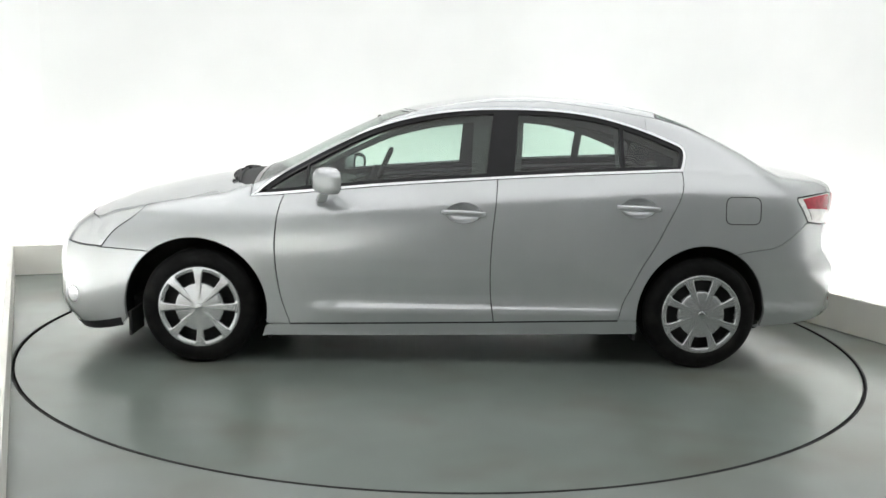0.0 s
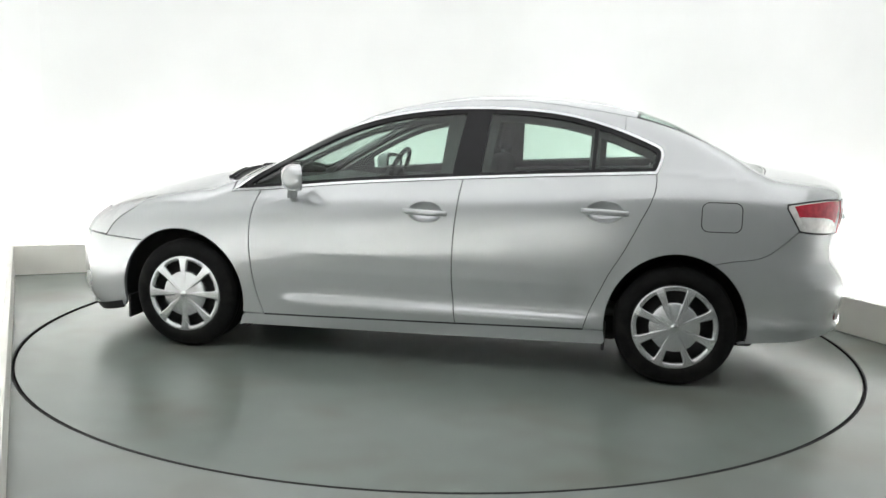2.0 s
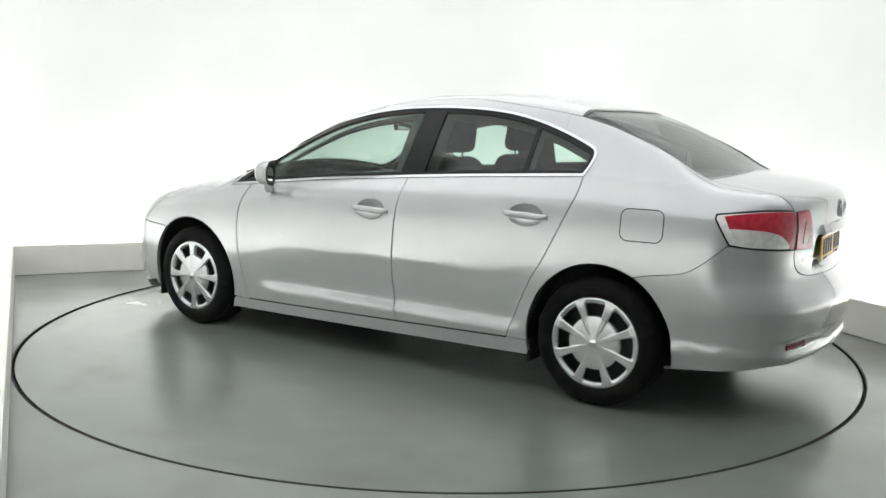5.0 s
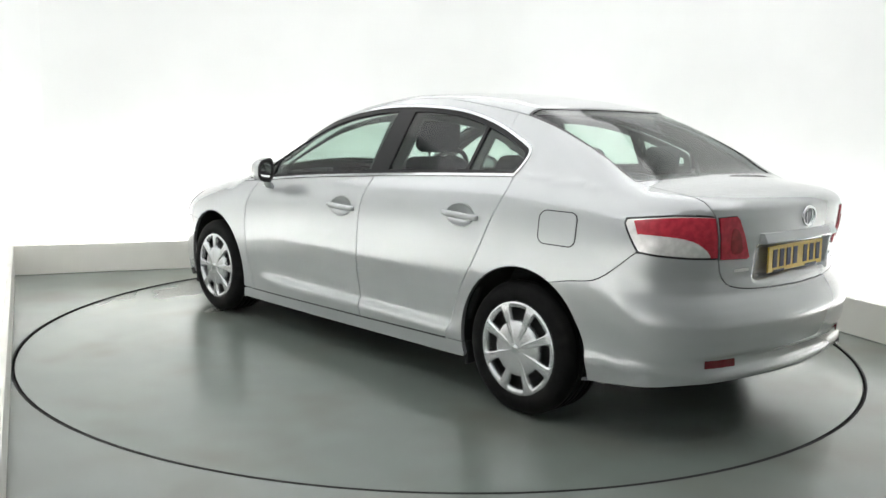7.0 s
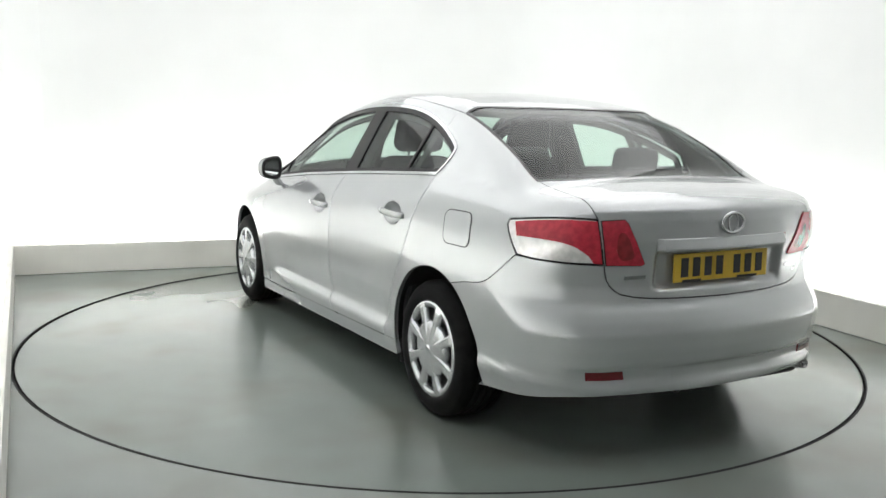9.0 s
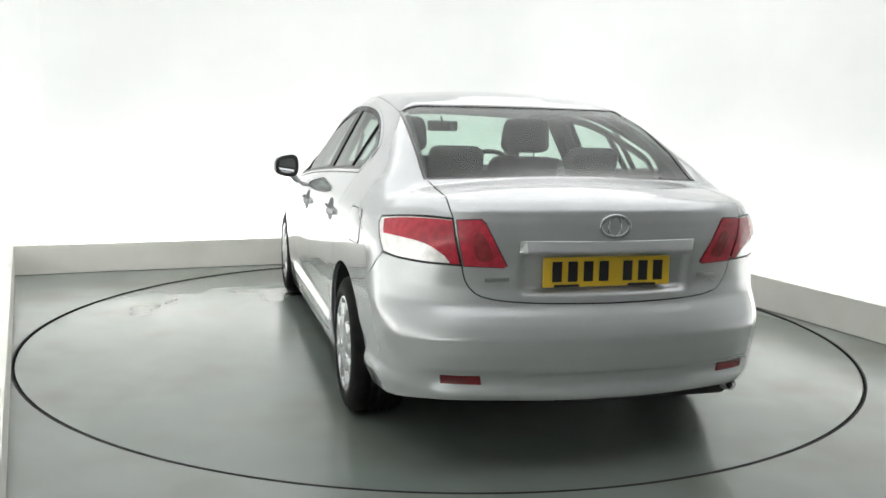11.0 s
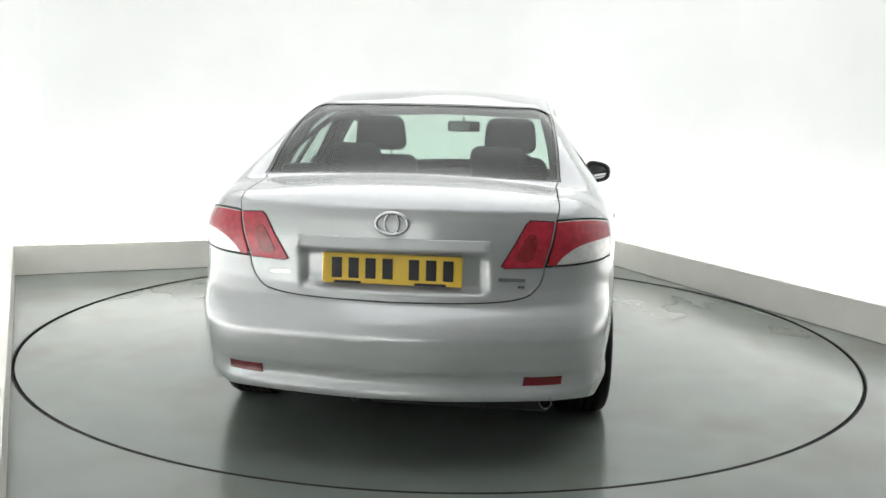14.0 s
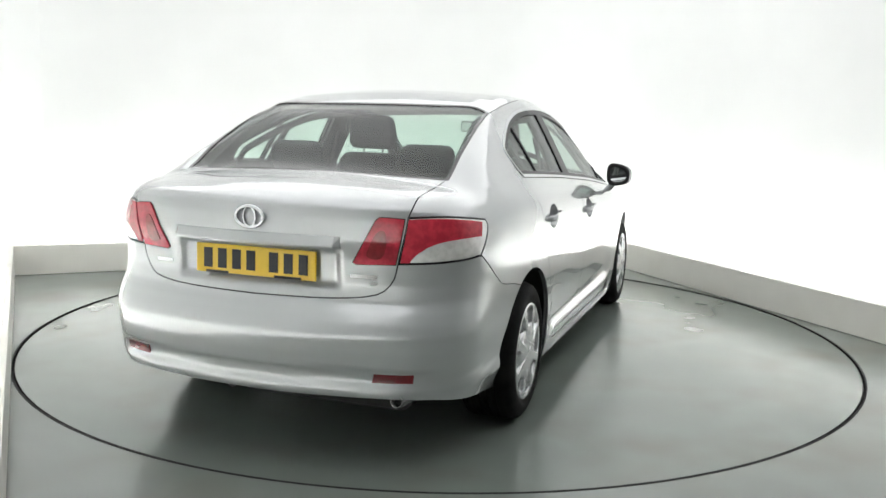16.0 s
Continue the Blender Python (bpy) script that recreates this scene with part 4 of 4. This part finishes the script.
def build_underside():
    for k in ("f", "r"):
        for s in (1, -1):
            cx, cz = HUB[k]
            wheel = build_wheel(car, pose(cx, s * (0.845 if k == "f" else 0.816), WHEEL_R + SUNK, 0, 0 if k == "f" else 22.5, 0 if s > 0 else 180))
            wheel["label"] = "road wheel with black tyre and silver trim"
            # arch liner
            bm = bmesh.new()
            rows = []
            grow = FORWARD if k == "f" else 0.0
            cx += grow
            for a in np.radians(np.linspace(-8, 188, 34)):
                x, z = cx + (0.372 + grow) * math.cos(a), cz + 0.40 * math.sin(a)
                sy = float(SIDE.lift(np.array([[cx + (0.352 + grow) * math.cos(a), max(0.16, cz + 0.38 * math.sin(a))]]))[0, 1])
                edge = (cx + (0.350 + grow) * math.cos(a), s * (sy - 0.006), cz + 0.378 * math.sin(a))
                rows.append([bm.verts.new(edge), bm.verts.new((x, s * (sy - 0.03), z)), bm.verts.new((x, s * 0.48, z)), bm.verts.new((cx + 0.05 * math.cos(a), s * 0.47, cz + 0.05 * math.sin(a)))])
            for a, b in zip(rows, rows[1:]):
                for i in range(3):
                    bm.faces.new((a[i], a[i + 1], b[i + 1], b[i]))
            part("arch_liner", bm, UNDER, car, "black wheel arch liner", True)
    for s in (1, -1):
        for x, z0 in ((1.725, 0.125), (0.985, 0.125), (-0.985, 0.145)):
            y0, y1 = sorted((s * 0.62, s * 0.835))
            part("mud_flap", box(x - 0.008, y0, z0, x + 0.008, y1, 0.26, 0.005), UNDER, car, "black flap beside the wheel")
    part("underbody", box(-1.75, -0.63, 0.17, 1.85, 0.63, 0.30, 0.02), UNDER, car, "dark underbody")
    part("fuel_tank", box(-1.05, -0.62, 0.15, -0.45, 0.62, 0.2, 0.02), UNDER, car)
    part("rear_silencer", box(-2.12, -0.60, 0.225, -1.75, 0.1, 0.30, 0.03, 3), UNDER, car)
    bm = bmesh.new()
    bmesh.ops.create_cone(bm, segments=24, radius1=0.024, radius2=0.024, depth=0.16, cap_ends=False)
    bmesh.ops.solidify(bm, geom=list(bm.faces), thickness=0.003)
    part("exhaust_tip", bm, STEEL, car, "bright exhaust tip", True, pose(-2.085, -0.578, 0.266, 0, 102, 0))
    bm = bmesh.new()
    bmesh.ops.create_uvsphere(bm, u_segments=12, v_segments=8, radius=0.018)
    part("tow_eye", bm, UNDER, car, "dark tow eye", True, pose(-2.12, 0.149, 0.25))


build_underside()


def tube(points, r, n=8):
    """A round bar along points."""
    bm = bmesh.new()
    pts = [Vector(p) for p in points]
    rows = []
    for i, p in enumerate(pts):
        d = (pts[min(i + 1, len(pts) - 1)] - pts[max(i - 1, 0)]).normalized()
        a = d.orthogonal().normalized()
        b = d.cross(a)
        if rows:
            a = (prev - d * prev.dot(d)).normalized()
            b = d.cross(a)
        prev = a
        rows.append([bm.verts.new(p + (a * math.cos(2 * math.pi * k / n) + b * math.sin(2 * math.pi * k / n)) * r) for k in range(n)])
    for a, b in zip(rows, rows[1:]):
        for k in range(n):
            bm.faces.new((a[k], a[(k + 1) % n], b[(k + 1) % n], b[k]))
    bm.faces.new(rows[0][::-1]), bm.faces.new(rows[-1])
    bmesh.ops.recalc_face_normals(bm, faces=bm.faces)
    return bm


def build_mirrors():
    for s in (1, -1):
        base = empty("door_mirror", pose(0.66, s * 0.957, 0.982, 0, 0, s * 27), car)
        base["label"] = "door mirror with a silver shell and black frame"

        def shell(x0, x1, grow=1.0, n=32, rows=9):
            bm = bmesh.new()
            rr = []
            for j in range(rows):
                u = j / (rows - 1)
                x = x0 + (x1 - x0) * u
                k = (1 - max(0.0, x / 0.125) ** 2.3) ** 0.5 if x < 0.1249 else 0.02
                row = []
                for i in range(n):
                    a = 2 * math.pi * i / n
                    c, q = math.cos(a), math.sin(a)
                    e = 2 / 2.9
                    yy = math.copysign(abs(c) ** e, c) * 0.088 * k * grow - s * 0.045 * max(0.0, (x + 0.03) / 0.155) ** 1.3
                    zz = math.copysign(abs(q) ** e, q) * (0.070 - 0.012 * s * math.copysign(abs(c) ** e, c)) * k * grow
                    row.append(bm.verts.new((x * 0.55, yy, zz)))
                rr.append(row)
            for a, b in zip(rr, rr[1:]):
                for i in range(n):
                    bm.faces.new((a[i], a[(i + 1) % n], b[(i + 1) % n], b[i]))
            return bm, rr
        bm, rr = shell(-0.058, 0.125, rows=14)
        bm.faces.new(rr[-1])
        bmesh.ops.recalc_face_normals(bm, faces=bm.faces)
        part("shell", bm, PAINT, base, "silver painted shell", True)
        bm, rr = shell(-0.0625, -0.030, 0.975, rows=3)
        inner = [bm.verts.new((-0.0335, v.co.y * 0.74, v.co.z * 0.66)) for v in rr[0]]
        deep = [bm.verts.new((-0.028, v.co.y * 0.73, v.co.z * 0.65)) for v in rr[0]]
        n = len(inner)
        for i in range(n):
            j = (i + 1) % n
            bm.faces.new((rr[0][i], rr[0][j], inner[j], inner[i]))
            bm.faces.new((inner[i], inner[j], deep[j], deep[i]))
        bmesh.ops.recalc_face_normals(bm, faces=bm.faces)
        part("frame", bm, PLASTIC, base, "black mirror frame", True)
        bm = bmesh.new()
        sh, rr = shell(-0.04, -0.03, 0.725, rows=2)
        g = [bm.verts.new((-0.0305, v.co.y, v.co.z * 0.89)) for v in rr[0]]
        g2 = [bm.verts.new((-0.0265, v.co.y, v.co.z * 0.89)) for v in rr[0]]
        sh.free()
        bm.faces.new(g), bm.faces.new(g2[::-1])
        for i in range(n):
            bm.faces.new((g[i], g2[i], g2[(i + 1) % n], g[(i + 1) % n]))
        bmesh.ops.recalc_face_normals(bm, faces=bm.faces)
        part("mirror_glass", bm, MIRROR, base)
        b = box(-0.025, -0.018, -0.118, 0.03, 0.018, -0.05, 0.012, 3)
        for v in b.verts:
            v.co.y -= s * (0.05 + 0.9 * (-0.05 - v.co.z) * 1.0)
        part("stalk", b, PAINT, base, "silver mirror foot", True)


build_mirrors()


def ellipse_bar(ry, rz, r, n=40):
    """A flat oval ring that faces the car's tail."""
    bm = bmesh.new()
    rows = []
    for i in range(n):
        a = 2 * math.pi * i / n
        c = Vector((0, ry * math.cos(a), rz * math.sin(a)))
        o = Vector((0, math.cos(a) * rz, math.sin(a) * ry)).normalized()
        rows.append([bm.verts.new(c + o * r * math.cos(b) + Vector((-1, 0, 0)) * 0.7 * r * math.sin(b)) for b in np.linspace(0, 2 * math.pi, 8, endpoint=False)])
    for i in range(n):
        for k in range(8):
            bm.faces.new((rows[i][k], rows[i][(k + 1) % 8], rows[(i + 1) % n][(k + 1) % 8], rows[(i + 1) % n][k]))
    bmesh.ops.recalc_face_normals(bm, faces=bm.faces)
    return bm


def build_tail_details():
    def at(pts):
        return REAR.lift(REAR.flat(np.array(pts, float)))

    def rect(y0, y1, z0, z1):
        return at(np.vstack([spline([(-2.2, y0, z0), (-2.2, y1, z0)]), spline([(-2.2, y1, z0), (-2.2, y1, z1)])[1:], spline([(-2.2, y1, z1), (-2.2, y0, z1)])[1:], spline([(-2.2, y0, z1), (-2.2, y0, z0)])[1:-1]]))

    # strip above the number plate, curved with the lid
    bm = bmesh.new()
    rows = []
    for y in np.linspace(-0.355, 0.355, 37):
        xb = -2.213 + 0.23 * y * y + 0.12 * y ** 4
        e = min(1.0, (0.355 - abs(y)) / 0.012 + 0.25)
        rows.append([bm.verts.new((xb + dx * (e if dx < 0 else 1), y, z)) for dx, z in ((0.02, 0.884), (-0.004, 0.884), (-0.008, 0.881), (-0.022, 0.852), (-0.024, 0.846), (-0.022, 0.839), (0.02, 0.837))])
    for p, q in zip(rows, rows[1:]):
        for i in range(6):
            bm.faces.new((p[i], p[i + 1], q[i + 1], q[i]))
    bm.faces.new(rows[0]), bm.faces.new(rows[-1][::-1])
    bmesh.ops.recalc_face_normals(bm, faces=bm.faces)
    part("plate_garnish", bm, PAINT, boot_lid, "raised silver strip above the number plate")
    # number plate
    np_ = part("number_plate", box(-0.004, -0.26, -0.056, 0.004, 0.26, 0.056, 0.003, 1), PLATE, boot_lid, "yellow number plate with dark characters", m=pose(-2.1795, 0.003, 0.763, 0, 1.5, 0))
    for i, y in enumerate((0.205, 0.142, 0.079, 0.016, -0.082, -0.145, -0.208)):
        part("number_bar", box(-0.0062, y - 0.019, -0.036, -0.0042, y + 0.019, 0.04), INK, np_, "dark bar")
    for y0, y1 in ((0.215, 0.115), (-0.085, -0.2)):
        part("plate_strip", box(-0.0058, y1, -0.0555, -0.0042, y0, -0.046), INK, np_, "thin dark strip")
    # emblem and badges
    em = part("emblem", ellipse_bar(0.058, 0.039, 0.0075), CHROME, boot_lid, "oval chrome emblem", True, pose(-2.222, 0.0, 0.938))
    bm = ellipse_bar(0.026, 0.038, 0.005)
    part("emblem_oval", bm, CHROME, em, smooth=True)
    panel("badge", rect(0.405, 0.508, 0.735, 0.749), REAR, CHROME, boot_lid, "small chrome badge", gap=0, step=0.03, lift=0.003, depth=0.004)
    panel("badge", rect(-0.52, -0.405, 0.737, 0.751), REAR, CHROME, boot_lid, "small chrome badge", gap=0, step=0.03, lift=0.003, depth=0.004)
    panel("badge", rect(-0.52, -0.49, 0.712, 0.722), REAR, CHROME, boot_lid, "small chrome badge", gap=0, step=0.03, lift=0.003, depth=0.004)


build_tail_details()


def cushion(x0, y0, z0, x1, y1, z1, bevel):
    b = box(x0, y0, z0, x1, y1, z1, bevel, 4)
    return b


def build_cabin():
    part("cabin_floor", box(-1.25, -0.70, 0.30, 1.05, 0.70, 0.36, 0.02), DASH, car, "dark cabin floor")
    # door trims
    xs = np.linspace(0.88, -1.2, 30)
    p = np.array(DLO_LOW)[::-1]
    up = np.stack([xs, np.interp(xs, p[::-1, 0], p[::-1, 1]) - 0.012], -1)
    dn = np.stack([xs[::-1], np.full(30, 0.36)], -1)
    dn[:, 0] = np.clip(dn[:, 0], -0.98, 0.88)
    o = SIDE.lift(np.vstack([up, dn]))
    panel("door_trim", o, SIDE, DASH, car, "dark inner door trim", gap=0.0, step=0.06, lift=-0.055, depth=0.02, mirror=True, thick=True)
    # headliner and inner pillars
    roof = both(np.vstack([on_top([(0.27, 0.0), (0.26, 0.3), (0.2, 0.55)]), on_top([(0.2, 0.55), (-0.2, 0.545), (-0.7, 0.54), (-1.08, 0.535)])[1:], on_top([(-1.08, 0.535), (-1.105, 0.3), (-1.11, 0.0)])[1:]]))
    panel("headliner", roof, TOPS, LINER, car, "pale grey headliner", gap=0.0, step=0.08, lift=-0.03, depth=0.012, thick=True)
    # inner trim of the rear pillars
    q = np.vstack([on_top([(-1.09, 0.545), (-1.3, 0.555), (-1.5, 0.565), (-1.67, 0.575)]), on_side([(-1.58, 1.075), (-1.42, 1.078), (-1.26, 1.075)]), on_side([(-1.265, 1.16), (-1.245, 1.205), (-1.19, 1.235), (-1.10, 1.27)])])
    panel("rear_pillar_trim", REAR.lift(REAR.flat(q)), REAR, DASH, car, "dark inner trim of the rear pillar", gap=0.0, step=0.05, lift=-0.035, depth=0.010, mirror=True, thick=True)
    # rear shelf and bench
    shelf = both(np.vstack([spline([(-1.28, 0.0, 1.02), (-1.28, 0.55, 1.02)]), spline([(-1.28, 0.55, 1.02), (-1.70, 0.60, 1.02)])[1:], spline([(-1.70, 0.60, 1.02), (-1.74, 0.0, 1.02)])[1:]]))
    bm = bmesh.new()
    f = bm.faces.new([bm.verts.new(v) for v in shelf])
    g = bmesh.ops.extrude_face_region(bm, geom=[f])
    for v in g["geom"]:
        if isinstance(v, bmesh.types.BMVert):
            v.co.z += 0.025
    bmesh.ops.recalc_face_normals(bm, faces=bm.faces)
    part("rear_shelf", bm, DASH, car, "dark rear parcel shelf")
    bench = empty("rear_bench", pose(0, 0, 0), car)
    bench["label"] = "dark cloth rear bench seat"
    part("bench_cushion", cushion(-1.10, -0.64, 0.36, -0.58, 0.64, 0.56, 0.05), CLOTH, bench, smooth=True)
    part("bench_back", cushion(-0.08, -0.64, -0.02, 0.08, 0.64, 0.55, 0.05), CLOTH, bench, smooth=True, m=pose(-1.12, 0, 0.50, 0, -16, 0))
    for y in (0.34, -0.34):
        part("headrest", cushion(-0.05, -0.13, 0.0, 0.05, 0.13, 0.15, 0.045), CLOTH, bench, smooth=True, m=pose(-1.24, y, 1.045, 0, -10, 0))
    # front seats
    for y in (0.38, -0.37):
        seat = empty("front_seat", pose(0, y, 0), car)
        seat["label"] = "dark cloth front seat with a headrest"
        part("seat_cushion", cushion(-0.20, -0.25, 0.34, 0.34, 0.25, 0.54, 0.06), CLOTH, seat, smooth=True)
        b = cushion(-0.07, -0.25, 0.0, 0.07, 0.25, 0.66, 0.06)
        for v in b.verts:
            k = max(0.0, v.co.z - 0.25) / 0.41
            v.co.y *= 1 - 0.18 * k * k
        part("seat_back", b, CLOTH, seat, smooth=True, m=pose(-0.10, 0, 0.46, 0, -15, 0))
        h = cushion(-0.05, -0.15, 0.0, 0.05, 0.15, 0.20, 0.05)
        for v in h.verts:
            v.co.y *= 1 - 0.14 * max(0.0, v.co.z - 0.1) / 0.1
        part("headrest", h, CLOTH, seat, smooth=True, m=pose(-0.255, 0, 1.125, 0, -7, 0))
        for q in (0.06, -0.06):
            part("headrest_post", tube([(-0.262, q, 1.05), (-0.258, q, 1.15)], 0.006), CHROME, seat, smooth=True)
    # dashboard
    bm = bmesh.new()
    prof = [(0.62, 0.55), (0.60, 0.72), (0.63, 0.86), (0.68, 0.905), (0.80, 0.92), (1.0, 0.915), (1.10, 0.90), (1.10, 0.5)]
    rows = [[bm.verts.new((x - 0.10 * (y / 0.7) ** 2 * (1 if x > 0.9 else 0.3), y, z + (0.03 * math.exp(-((y + 0.37) / 0.16) ** 2) if 0.85 < z < 0.93 and x < 0.9 else 0))) for x, z in prof] for y in np.linspace(-0.70, 0.70, 29)]
    for a, b in zip(rows, rows[1:]):
        for i in range(len(prof)):
            bm.faces.new((a[i], a[(i + 1) % len(prof)], b[(i + 1) % len(prof)], b[i]))
    bm.faces.new(rows[0]), bm.faces.new(rows[-1][::-1])
    bmesh.ops.recalc_face_normals(bm, faces=bm.faces)
    part("dashboard", bm, DASH, car, "dark grey dashboard", True)
    # steering wheel
    sw = empty("steering_wheel", pose(0.46, -0.37, 0.935, 0, -24, 0), car)
    sw["label"] = "black steering wheel"
    part("wheel_rim", tube([(0, 0.185 * math.cos(a), 0.185 * math.sin(a)) for a in np.linspace(0, 2 * math.pi, 41)], 0.016, 10), PLASTIC, sw, smooth=True)
    part("wheel_hub", box(-0.02, -0.075, -0.07, 0.06, 0.075, 0.05, 0.02, 3), PLASTIC, sw, smooth=True)
    for a in (0.0, math.pi, -math.pi / 2):
        part("wheel_spoke", tube([(0.01, 0.05 * math.cos(a), 0.05 * math.sin(a)), (0, 0.18 * math.cos(a), 0.18 * math.sin(a))], 0.014), PLASTIC, sw, smooth=True)
    part("steering_column", tube([(0.46, -0.37, 0.93), (0.66, -0.37, 0.84)], 0.045, 12), PLASTIC, car, smooth=True)
    # inner mirror
    im = empty("inner_mirror", pose(0.42, -0.05, 1.265, 0, 0, 8), car)
    im["label"] = "black rear-view mirror on the windscreen"
    part("mirror_case", box(-0.012, -0.105, -0.034, 0.022, 0.105, 0.034, 0.014, 3), PLASTIC, im, smooth=True)
    part("mirror_face", box(-0.0145, -0.096, -0.026, -0.0125, 0.096, 0.026), MIRROR, im)
    part("mirror_stem", tube([(0.015, 0, 0.02), (0.035, 0, 0.06)], 0.009), PLASTIC, im, smooth=True)
    # belts on the middle pillars
    for s in (1, -1):
        part("seat_belt", tube([(-0.27, s * 0.60, 1.22), (-0.28, s * 0.66, 1.0), (-0.28, s * 0.70, 0.6)], 0.012, 6), PLASTIC, car, smooth=True)
    # wipers on the scuttle
    for y0, y1 in ((-0.55, 0.0), (0.05, 0.60)):
        ys = np.linspace(y0, y1, 9)
        q = TOPS.lift(np.stack([1.245 - 0.17 * ys * ys, ys], -1))
        blade = part("wiper", tube((q + [0, 0, -0.004]).tolist(), 0.007, 6), PLASTIC, car, "black wiper", True)
        part("wiper_arm", tube((q[3:8] + [0.02, 0, 0.002]).tolist(), 0.007, 6), PLASTIC, blade, smooth=True)
        part("wiper_pivot", tube([(q[7][0] + 0.03, q[7][1], q[7][2] - 0.02), (q[7][0] + 0.025, q[7][1], q[7][2] + 0.002)], 0.014, 10), PLASTIC, blade, smooth=True)


build_cabin()


# ---------- what moves ----------
def motions():
    """The turntable runs evenly, but for a slight lag and lead of its drive; the car stands a little askew on it."""
    drift = curve([(0.0, -0.25), (1.0, -0.08), (2.5, 0.0), (4.0, 0.13), (6.5, 0.13), (9.0, 0.14), (11.5, 0.0), (13.0, -0.08), (14.5, -0.07), (16.0, 0.0)], 0.8)
    rows_car, rows_disc = [], []
    for i in range(33):
        t = i * 0.5
        turn = pose(0, 0, SUNK, 0, 0, 183.24 - 6.963 * t + float(drift(t)))
        rows_car.append((t, turn @ pose(0, -0.038, -SUNK, 0, 0, -1.29) @ pose(-0.046, 0, 0)))
        rows_disc.append((t, turn))
    walk(car, rows_car)
    walk(turntable, rows_disc)


motions()
